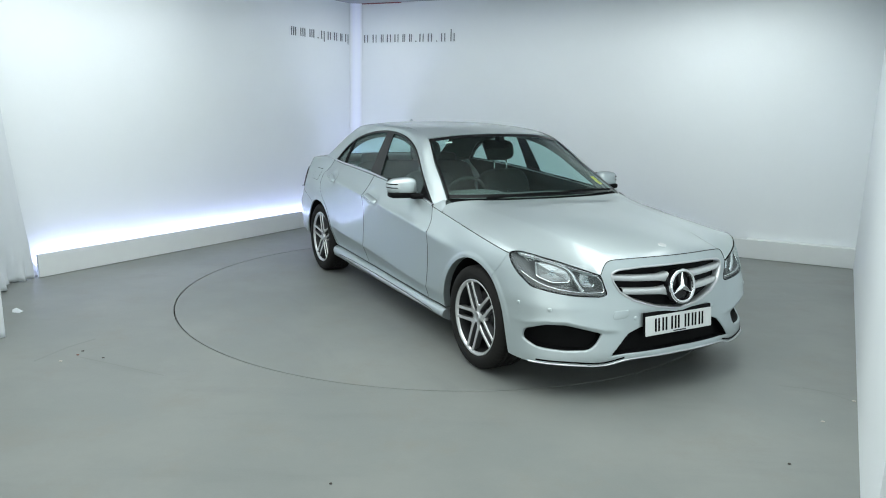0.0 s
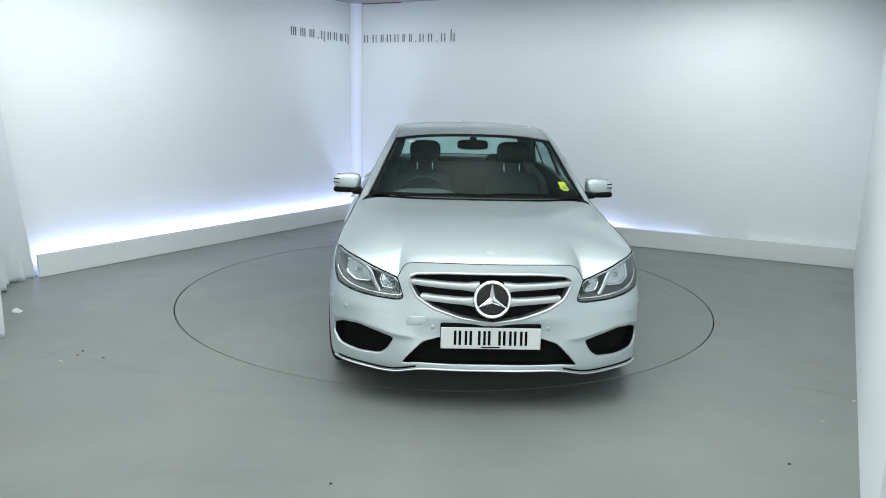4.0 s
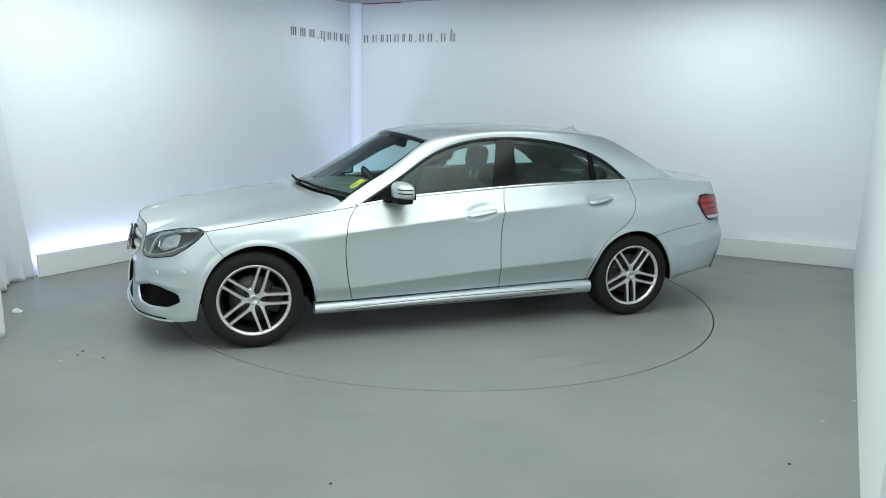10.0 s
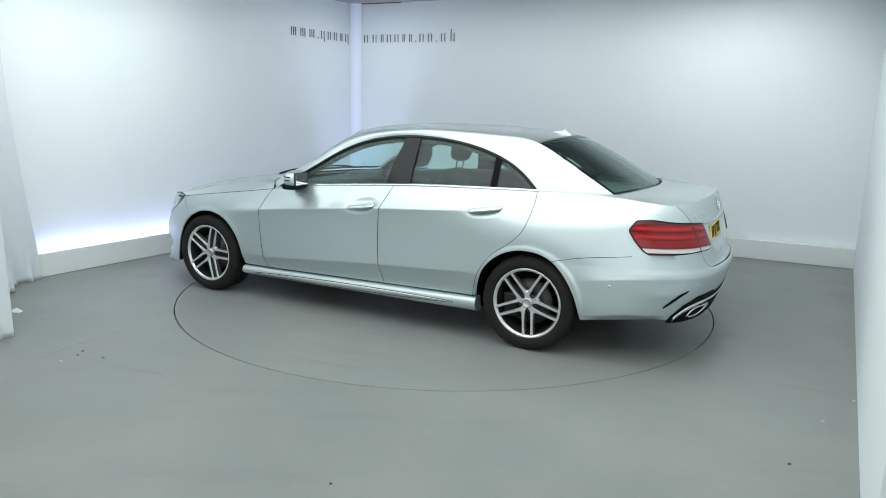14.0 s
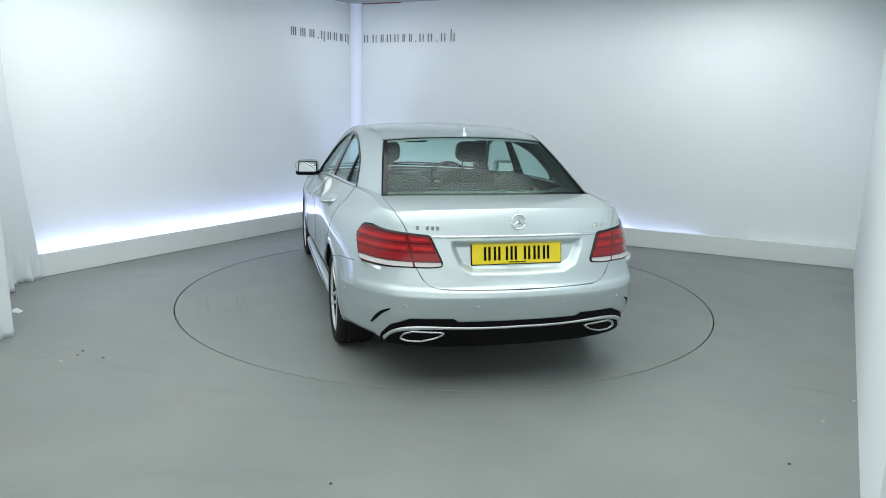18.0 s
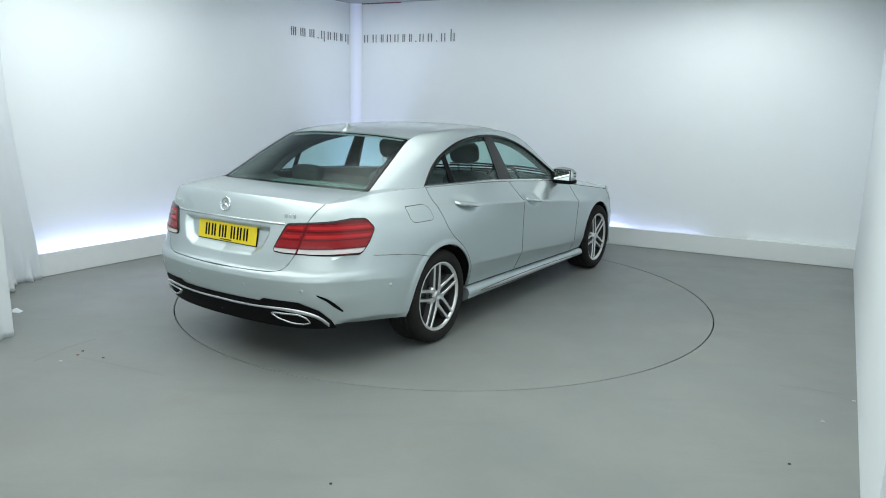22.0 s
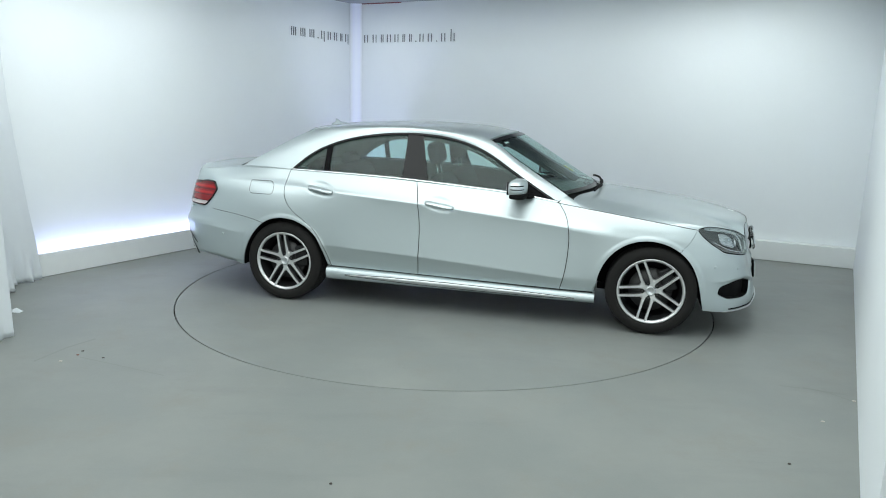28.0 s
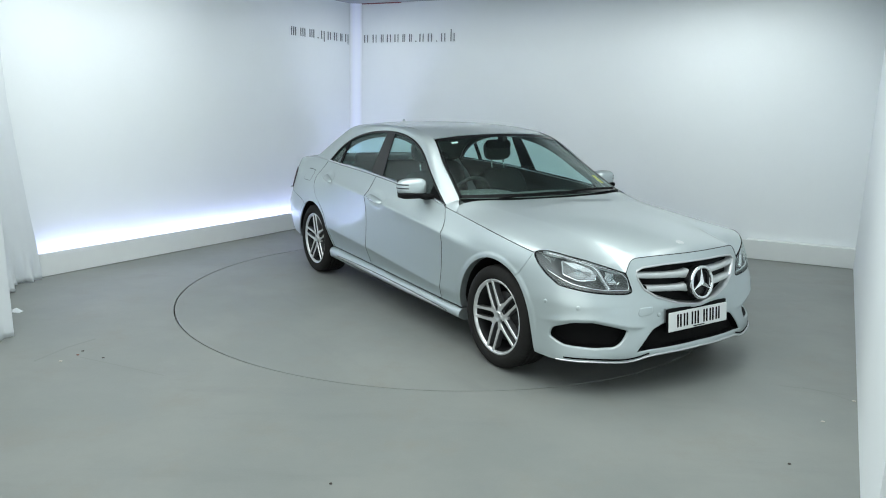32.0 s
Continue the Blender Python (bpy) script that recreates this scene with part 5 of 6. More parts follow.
for q in (("f", 0.78, 0.515), ("f", 0.305, 0.455)):
    disc_on("parking_sensor", dom(q)[0], 0.012, PAINT, front_bumper)
disc_on("parking_sensor", dom(("x", 1.86, 0.53))[0], 0.011, PAINT, front_bumper)
for q in (("x", -1.981, 0.516), ("r", 0.63, 0.53), ("r", 0.25, 0.53)):
    disc_on("parking_sensor", dom(q)[0], 0.011, PAINT, rear_bumper)
tow = outline(dom(("f", 0.35, 0.505), ("f", 0.43, 0.50), ("f", 0.445, 0.47), ("f", 0.435, 0.455), ("f", 0.37, 0.46), ("f", 0.35, 0.475)), 60)
tc = collar("tow_cover", tow, [(-0.001, 0.0002), (0.0, 0.0014), (0.003, 0.002)], PAINT, front_bumper, mirror=False, fill=True)[0]
tc.data.transform(Matrix.Scale(-1, 4, (0, 1, 0)))
tc.data.flip_normals()


def number_plate(name, centre, nx, tilt, mat, label, parent):
    """Plate with plain dark bars in place of its characters."""
    m = Matrix.Translation(centre) @ Matrix.Rotation(math.radians(tilt) * nx, 4, "Y") @ Matrix.Rotation(0 if nx > 0 else math.pi, 4, "Z")
    bm = bmesh.new()
    box(bm, 0.008, 0.524, 0.113, m, 0.003, 1)
    ob = part(name, bm, mat, parent, label)
    w, y = 0.05, -0.195
    for i in range(7):
        if i == 4:
            y += 0.022
        strokes = (0.0,) if i in (2,) else (-0.0125, 0.0125)
        for dy in strokes:
            b2 = bmesh.new()
            box(b2, 0.0016, 0.0135, 0.076, m @ Matrix.Translation((0.0045, y + 0.02 + dy, 0.002)))
            part("bar", b2, BLACK_PLASTIC, ob)
        y += 0.057 if strokes != (0.0,) else 0.04
    b2 = bmesh.new()
    box(b2, 0.0016, 0.10, 0.006, m @ Matrix.Translation((0.0045, 0.0, -0.047)))
    part("bar", b2, BLACK_PLASTIC, ob)
    return ob


fp = number_plate("front_number_plate", (2.226, 0, 0.409), 1, -6, PLATE_W, "white number plate with dark bars", car)
bm = bmesh.new()
box(bm, 0.016, 0.53, 0.135, Matrix.Translation((2.213, 0, 0.417)) @ Matrix.Rotation(math.radians(-6), 4, "Y"), 0.006, 2)
part("plate_holder", bm, BLACK_PLASTIC, car)

# ---- headlights ----
BEZEL = material("lamp_bezel", (0.10, 0.107, 0.11), 0.3, 0.5)
LAMP_SILVER = material("lamp_silver", (0.62, 0.65, 0.66), 0.2, 0.9)
heads = patch_in("headlight", HEAD, -0.05, BEZEL, car, label="clear headlight with chrome reflectors", shape=lambda u: 0.1 + 0.9 * min(1, u * 4))
collar("headlight_seal", HEAD, [(-0.002, 0.0005), (0.0, 0.002), (0.003, 0.002), (0.004, -0.008)], BLACK_PLASTIC, tuple(heads))
OUTER = outline(dom(("f", 0.815, 0.755), ("f", 0.70, 0.745), ("f", 0.655, 0.70), ("f", 0.665, 0.655), ("f", 0.76, 0.650), ("f", 0.825, 0.68)), 80)
INNER = outline(dom(("f", 0.60, 0.705), ("f", 0.535, 0.685), ("f", 0.515, 0.65), ("f", 0.535, 0.625), ("f", 0.595, 0.632), ("f", 0.612, 0.665)), 70)
for poly, cx_ in ((OUTER, 0.5), (INNER, 0.5)):
    collar("lamp_ring", poly, [(-0.004, -0.048), (-0.001, -0.036), (0.002, -0.036), (0.006, -0.046)], REFLECTOR, tuple(heads))
    patch_in("reflector", shrink(poly, 0.006), -0.044, LAMP_SILVER, tuple(heads), shape=lambda u: 1.0 + 0.15 * u)
    c = poly.mean(0)
    for sd, par in ((1, heads[0]), (-1, heads[1])):
        bm = bmesh.new()
        p3 = lifted(c, -0.035)
        bmesh.ops.create_uvsphere(bm, u_segments=16, v_segments=10, radius=0.016, matrix=Matrix.Translation((p3[0], p3[1] * sd, p3[2])))
        part("bulb_lens", bm, LENS, par, smooth=True)
top_in = along(dom(("x", 1.80, 0.79), ("f", 0.72, 0.762), ("f", 0.62, 0.728), ("f", 0.52, 0.694), ("f", 0.485, 0.655), ("f", 0.478, 0.605)), 50)
mid_in = along(dom(("x", 1.84, 0.788), ("f", 0.715, 0.748), ("f", 0.655, 0.71), ("f", 0.632, 0.66), ("f", 0.60, 0.61)), 40)
low_in = along(dom(("x", 1.83, 0.70), ("f", 0.79, 0.640), ("f", 0.70, 0.617), ("f", 0.60, 0.603), ("f", 0.48, 0.600)), 40)
for ln, r, mat_, l in ((top_in, 0.0065, REFLECTOR, -0.012), (mid_in, 0.013, LAMP_SILVER, -0.022), (low_in, 0.005, REFLECTOR, -0.014)):
    l3 = lifted(ln, l)
    tube("light_guide", l3, r, mat_, heads[0])
    tube("light_guide", l3 * [1, -1, 1], r, mat_, heads[1])
both("indicator_strip", np.stack([lifted(low_in + [0, dz], l) for dz, l in ((-0.004, -0.018), (-0.014, -0.015), (-0.020, -0.018))]), INDICATOR, tuple(heads), gap=0, depth=0)
covers = patch_in("lens", shrink(HEAD, 0.003), 0.004, LENS, tuple(heads))

# ---- rear details ----
TAIL = outline(dom(("x", -2.052, 0.873), ("x", -2.092, 0.932), ("x", -2.18, 0.938), ("r", 0.72, 0.926), ("r", 0.60, 0.917), ("r", 0.492, 0.909), ("r", 0.47, 0.86), ("r", 0.43, 0.765), ("r", 0.432, 0.745), ("r", 0.50, 0.738), ("r", 0.60, 0.738), ("r", 0.75, 0.731), ("x", -2.185, 0.727), ("x", -2.15, 0.75), ("x", -2.10, 0.803)), 170)
tails = collar("tail_light", TAIL, [(-0.003, -0.004), (0.0, 0.006), (0.006, 0.010), (0.009, 0.009)], BLACK_GLOSS, car, label="red tail light with a white lower band", fill=False)
def clip_poly(poly, f, keep):
    """Half-plane cut of a closed line: keeps points where f(p) has that sign."""
    out = []
    for a, b in zip(poly, np.roll(poly, -1, 0)):
        fa, fb = f(a) * keep, f(b) * keep
        if fa >= 0:
            out.append(a)
        if fa * fb < 0:
            out.append(a + (b - a) * (fa / (fa - fb)))
    return np.array(out)


split_a, split_b = dom(("r", 0.575, 0.73))[0], dom(("r", 0.612, 0.93))[0]
cut = lambda p: (p[0] - (split_a[0] + (p[1] - split_a[1]) / (split_b[1] - split_a[1]) * (split_b[0] - split_a[0])))
inner_poly = shrink(TAIL, 0.007)
def resample(poly, n=110):
    p = np.concatenate([poly, poly[:1]])
    return along(p, n + 1, straight=True)[:-1]


for nm, keep, off in (("outer_lens", -1, -0.006), ("inner_lens", 1, 0.006)):
    whole_half = clip_poly(inner_poly, lambda p: cut(p) - off, keep)
    red = resample(clip_poly(whole_half, lambda p: p[1] - 0.769, 1))
    white = resample(clip_poly(clip_poly(whole_half, lambda p: p[1] - 0.766, -1), lambda p: p[1] - 0.743, 1))
    foot = clip_poly(whole_half, lambda p: p[1] - 0.742, -1)
    patch_in(nm, red, 0.009, RED, tuple(tails))
    patch_in("white_band", white, 0.0095, WHITE_LENS, tuple(tails))
    if len(foot) > 2:
        patch_in("lens_foot", resample(foot, 80), 0.009, RED_DARK, tuple(tails))
    for z0, z1 in ((0.7705, 0.777), (0.818, 0.8245), (0.862, 0.872), (0.908, 0.940)):
        bandp = clip_poly(clip_poly(red, lambda p: p[1] - z0, 1), lambda p: p[1] - z1, -1)
        patch_in("lens_stripe", resample(bandp, 80), 0.0105, RED_DARK, tuple(tails))
    for z0, z1 in ((0.832, 0.848), (0.880, 0.896)):
        bandp = clip_poly(clip_poly(shrink(red, 0.012), lambda p: p[1] - z0, 1), lambda p: p[1] - z1, -1)
        patch_in("light_bar", resample(bandp, 80), 0.0105, RED_BRIGHT, tuple(tails))
mid_gap = resample(clip_poly(clip_poly(inner_poly, lambda p: cut(p) + 0.0065, 1), lambda p: cut(p) - 0.0065, -1), 60)
patch_in("lens_joint", mid_gap, 0.0085, RED_DARK, tuple(tails))

both_val = dom(("r", 0.0, 0.443), ("r", 0.345, 0.443), ("r", 0.375, 0.462), ("r", 0.60, 0.458), ("r", 0.70, 0.41), ("r", 0.738, 0.345), ("r", 0.742, 0.31))
vt = along(both_val, 90, straight=True)
vb = along(dom(("r", 0.0, 0.285), ("r", 0.3, 0.285), ("r", 0.6, 0.287), ("r", 0.74, 0.295)), 90)
val = half_mesh("valance_panel", np.stack([lifted(vt * (1 - v) + vb * v, 0.004) for v in np.linspace(0, 1, 14)]), BLACK_PLASTIC, rear_bumper, "black plastic valance")
half_mesh("valance_edge", np.stack([lifted(vt, -0.001), lifted(vt, 0.004)]), BLACK_PLASTIC, rear_bumper)
trim_line = along(dom(("r", 0.0, 0.402), ("r", 0.3, 0.402), ("r", 0.5, 0.405), ("r", 0.62, 0.393), ("r", 0.69, 0.362), ("r", 0.722, 0.315)), 70)
wd = 0.0075 + 0.006 * step01(np.linspace(-0.6, 1.2, 70))
half_mesh("valance_trim", np.stack([lifted(trim_line + np.stack([np.zeros(70), wd * k], 1), l) for k, l in ((-1, -0.02), (-0.9, 0.008), (0.9, 0.011), (1, -0.02))]), SATIN, rear_bumper, "bright silver trim line")
EXH = outline(dom(("r", 0.408, 0.373), ("r", 0.43, 0.383), ("r", 0.585, 0.385), ("r", 0.63, 0.365), ("r", 0.645, 0.33), ("r", 0.60, 0.315), ("r", 0.53, 0.317), ("r", 0.455, 0.340)), 90)
tips = collar("exhaust_tip", EXH, [(-0.002, 0.002), (-0.002, 0.017), (0.002, 0.021), (0.008, 0.019), (0.011, 0.008)], TIP_METAL, car, label="chrome exhaust trim")
patch_in("exhaust_inside", shrink(EXH, 0.0105), 0.009, LINER, tuple(tips))
VENT = outline(dom(("r", 0.700, 0.514), ("r", 0.748, 0.490), ("r", 0.772, 0.455), ("r", 0.792, 0.40), ("r", 0.788, 0.391), ("r", 0.764, 0.432), ("r", 0.740, 0.474), ("r", 0.702, 0.504)), 60)
patch_in("bumper_vent", VENT, 0.003, BLACK_PLASTIC, rear_bumper)

# plate recess
number_plate("rear_number_plate", (-2.462, 0, 0.803), -1, -9, PLATE_Y, "yellow number plate with dark bars", car)
bm = bmesh.new()
box(bm, 0.010, 0.534, 0.123, Matrix.Translation((-2.456, 0, 0.802)) @ Matrix.Rotation(math.radians(9), 4, "Y"), 0.003, 1)
part("plate_backing", bm, BLACK_PLASTIC, boot)
cs = along(dom(("r", 0.0, 0.903), ("r", 0.25, 0.903), ("r", 0.478, 0.902)), 50)
half_mesh("boot_strip", np.stack([lifted(cs + [0, dz], l) for dz, l in ((-0.007, 0.0), (-0.006, 0.004), (0.003, 0.006), (0.006, 0.004), (0.007, 0.0))]), CHROME, boot, "chrome strip above the number plate")
rs = lifted(np.array([S_END, 0.979]), 0.006)
emblem("boot_emblem", tuple(rs), (-1, 0, 0.25), 0.040, CHROME, boot, 0.004, "chrome ring with three arms")


def small_bars(y0, n, step):
    for i in range(n):
        c = dom(("r", abs(y0 + i * step * 1.0), 0.948))[0]
        p3 = lifted(c, 0.003)
        bm = bmesh.new()
        box(bm, 0.004, 0.017, 0.024, Matrix.Translation((p3[0], math.copysign(p3[1], y0), p3[2])) @ Matrix.Rotation(-0.2 * math.copysign(1, y0), 4, "Z"), 0.001, 1)
        part("badge_bar", bm, CHROME, boot)


small_bars(0.555, 1, -0.027)
small_bars(0.505, 3, -0.027)
small_bars(-0.475, 3, -0.027)

# fuel flap and thin joint lines
flap = outline(dom(("x", -1.745, 0.965), ("x", -1.56, 0.965), ("x", -1.525, 0.94), ("x", -1.52, 0.88), ("x", -1.54, 0.862), ("x", -1.72, 0.862), ("x", -1.745, 0.885)), 90)
ff = collar("fuel_flap", flap, [(0.0, 0.0005), (0.0035, 0.0012)], DARK, car, mirror=False)[0]
ff.data.transform(Matrix.Scale(-1, 4, (0, 1, 0)))
ff.data.flip_normals()

def joint(name, line, r=0.0018, both_sides=True):
    for sd in ((1, -1) if both_sides else (1,)):
        tube(name, lifted(line, 0.0) * [1, sd, 1], r, DARK, car, 6)


joint("panel_joint", to_dom(along(BUMP_LINE, 50))[:42])
joint("panel_joint", to_dom(along(HOOD_LINE, 60)), 0.0022)
joint("panel_joint", shell_top, 0.0022)
for edge_ in (FDOOR, MDOOR, RDOOR):
    joint("panel_joint", to_dom(along(edge_, 50)), 0.0017)

# ---- mirrors, handles, antenna, wipers ----
def rounded(bm, sx_, sy_, sz_, m, p=3.0, nu=24, nv=14):
    """A soft-edged block: a superellipsoid."""
    vs = []
    def pw(c, e):
        return math.copysign(abs(c) ** e, c)
    e = 2.0 / p
    for j in range(nv + 1):
        b = -math.pi / 2 + math.pi * j / nv
        for i in range(nu):
            a = 2 * math.pi * i / nu
            vs.append(bm.verts.new(m @ Vector((sx_ / 2 * pw(math.cos(b), e) * pw(math.cos(a), e), sy_ / 2 * pw(math.cos(b), e) * pw(math.sin(a), e), sz_ / 2 * pw(math.sin(b), e)))))
    for j in range(nv):
        for i in range(nu):
            i2 = (i + 1) % nu
            bm.faces.new((vs[j * nu + i], vs[j * nu + i2], vs[(j + 1) * nu + i2], vs[(j + 1) * nu + i]))
    bmesh.ops.remove_doubles(bm, verts=bm.verts[:], dist=1e-5)
    return vs


def side_part(name, build, mat, parents, smooth=True, label=""):
    """The same part on the left and, mirrored, on the right."""
    obs = []
    for sd, par in ((1, parents[0]), (-1, parents[1])):
        bm = bmesh.new()
        build(bm)
        if sd < 0:
            bmesh.ops.transform(bm, matrix=Matrix.Diagonal((1, -1, 1, 1)), verts=bm.verts[:])
        bmesh.ops.recalc_face_normals(bm, faces=bm.faces[:])
        obs.append(part(name, bm, mat, par, label, smooth))
    return tuple(obs)


def mirror_shell(bm):
    rounded(bm, 0.118, 0.205, 0.128, Matrix.Translation((0.462, 0.945, 1.022)) @ Matrix.Rotation(math.radians(3), 4, "Z"), 3.2, 32, 18)
    for v in bm.verts:
        k = (v.co.y - 0.85) / 0.19
        v.co.z += 0.012 * (0.5 - k) * (1 if v.co.z > 1.02 else -0.6)
        v.co.x -= 0.02 * k * k


mirrors = side_part("door_mirror", mirror_shell, PAINT, (car, car), label="silver door mirror with black base")
side_part("mirror_base", lambda bm: rounded(bm, 0.120, 0.208, 0.045, Matrix.Translation((0.461, 0.942, 0.966)) @ Matrix.Rotation(math.radians(3), 4, "Z"), 4), BLACK_PLASTIC, mirrors)
side_part("mirror_arm", lambda bm: rounded(bm, 0.09, 0.12, 0.04, Matrix.Translation((0.52, 0.85, 0.958)), 3), BLACK_PLASTIC, mirrors)
side_part("mirror_glass", lambda bm: box(bm, 0.006, 0.152, 0.086, Matrix.Translation((0.3915, 0.943, 1.024)) @ Matrix.Rotation(math.radians(5), 4, "Z"), 0.0025, 1), MIRROR, mirrors, False)
side_part("mirror_bezel", lambda bm: box(bm, 0.010, 0.168, 0.100, Matrix.Translation((0.3975, 0.943, 1.024)) @ Matrix.Rotation(math.radians(5), 4, "Z"), 0.004, 2), BLACK_GLOSS, mirrors, False)
for dz in (0.022, -0.004):
    def strip(bm, dz=dz):
        n = 14
        ang = [math.radians(a) for a in np.linspace(18, 100, n)]
        vs = []
        for h in (-0.0035, 0.0035):
            for a in ang:
                e = 2 / 3.2
                vx, vy = 0.0602 * math.cos(a) ** e if math.cos(a) > 0 else -0.0602 * (-math.cos(a)) ** e, 0.104 * math.sin(a) ** e
                q = Matrix.Translation((0.462, 0.945, 1.022)) @ Matrix.Rotation(math.radians(3), 4, "Z") @ Vector((vx, vy, dz + h))
                k = (q.y - 0.85) / 0.19
                q.x -= 0.02 * k * k
                vs.append(bm.verts.new(q))
        for i in range(n - 1):
            bm.faces.new((vs[i], vs[i + 1], vs[n + i + 1], vs[n + i]))
    side_part("mirror_indicator", strip, BLACK_GLOSS, mirrors)


def handle(x0, z0, doors):
    c = sx(x0, z0)
    n = 26
    t = np.linspace(-1, 1, n)
    for nm, mat_, hw, zc, prof in (("door_handle", PAINT, 0.112, 0.0, ((-0.013, 0.000), (-0.015, 0.020), (-0.003, 0.027), (0.012, 0.023), (0.015, 0.010), (0.013, -0.006))),):
        sl = c - 0.0 + t * hw
        zl = z0 + 0.012 * -t * 0.0 + 0.020 * t * 0.8
        en = np.clip(1 - np.abs(t) ** 6, 0, 1) ** 0.5
        g = np.stack([lifted(np.stack([sl, zl + dz * (0.5 + 0.5 * en)], 1), 0.0) + (lifted(np.stack([sl, zl], 1), 1.0) - lifted(np.stack([sl, zl], 1), 0.0)) * (l * en)[:, None] for dz, l in prof])
        hs = both(nm, g, mat_, doors, "silver pull handle", gap=0, depth=0)
        g2 = np.stack([lifted(np.stack([sl * 0.86 + c * 0.14, zl - 0.004 + dz], 1), l) for dz, l in ((-0.0075, 0.004), (-0.0045, 0.0255), (0.0, 0.029), (0.001, 0.027))])
        both("handle_insert", g2, CHROME, hs, gap=0, depth=0)


handle(-0.136, 0.862, front_doors)
handle(-1.112, 0.925, rear_doors)

def fin(bm):
    prof = [(-1.22, 1.412), (-1.26, 1.424), (-1.30, 1.429), (-1.318, 1.436), (-1.335, 1.452), (-1.346, 1.454), (-1.352, 1.428), (-1.38, 1.414), (-1.40, 1.385)]
    rings_ = []
    for k, (x, z) in enumerate(prof):
        w = 0.026 if z < 1.435 else 0.012
        rings_.append([bm.verts.new((x, w, 1.37)), bm.verts.new((x, w * 0.45, z)), bm.verts.new((x, -w * 0.45, z)), bm.verts.new((x, -w, 1.37))])
    for a, b in zip(rings_, rings_[1:]):
        for i in range(3):
            bm.faces.new((a[i], a[i + 1], b[i + 1], b[i]))
    bmesh.ops.recalc_face_normals(bm, faces=bm.faces[:])


bm = bmesh.new()
fin(bm)
part("antenna_fin", bm, PAINT, car, smooth=True)
# cowl and wipers
cowl_f = along([(0.86, 0.735, 0.952), (0.935, 0.5, 0.962), (1.005, 0.25, 0.968), (1.035, 0.0, 0.970)], 40)
cowl_b = along([(0.775, 0.745, 0.968), (0.88, 0.5, 0.974), (0.95, 0.25, 0.978), (0.975, 0.0, 0.980)], 40)
half_mesh("cowl", np.stack([cowl_f - [0, 0, 0.012], cowl_f * 0.5 + cowl_b * 0.5 - [0, 0, 0.012], cowl_b - [0, 0, 0.003]]), BLACK_PLASTIC, car, "black plastic cowl below the windscreen")
for a, b in (((0.985, -0.56, 0.985), (1.02, 0.10, 1.004)), ((1.015, -0.05, 1.000), (0.93, 0.56, 1.0))):
    wp = along([a, tuple((np.array(a) + np.array(b)) / 2 + [0.02, 0, 0.012]), b], 16)
    tube("wiper", wp + [0, 0, 0.004], 0.009, BLACK_PLASTIC, car, 6)
# sticker and small label on the windscreen
def on_screen(name, v0, v1, u0, u1, mat, sd):
    n = grid_normals(ws)
    h = ws[v0:v1, u0:u1] - 0.004 * n[v0:v1, u0:u1] * np.sign(n[20, 20, 2])
    v, f = h.reshape(-1, 3), fan_faces(h.shape[0], h.shape[1])
    mesh_ob(name, v * [1, sd, 1], f, mat, windscreen)


on_screen("yellow_sticker", 8, 12, 4, 9, STICKER, 1)
on_screen("white_label", 35, 37, 9, 14, PLATE_W, -1)
sc_, su_ = ws[7, 6], unit(ws[7, 9] - ws[7, 4])
sv_ = unit(np.cross(np.cross(su_, ws[10, 6] - ws[6, 6]), su_))
off_ = 0.0045 * grid_normals(ws)[7, 6] * np.sign(grid_normals(ws)[20, 20, 2])
wr_ = np.linspace(0, 2 * np.pi, 29)[:-1]
mesh_ob("round_sticker", [sc_ - off_ + 0.036 * (math.cos(a) * su_ + math.sin(a) * sv_) for a in wr_], [tuple(range(28))], STICKER, windscreen, smooth=False)
for k in (-1, 0, 1):
    q = [sc_ + 0.5 * off_ + sv_ * (k * 0.014 + dv) + su_ * du for du, dv in ((-0.02, -0.003), (0.02, -0.003), (0.02, 0.003), (-0.02, 0.003))]
    mesh_ob("sticker_bar", q, [(0, 1, 2, 3)], LETTER, windscreen, smooth=False)

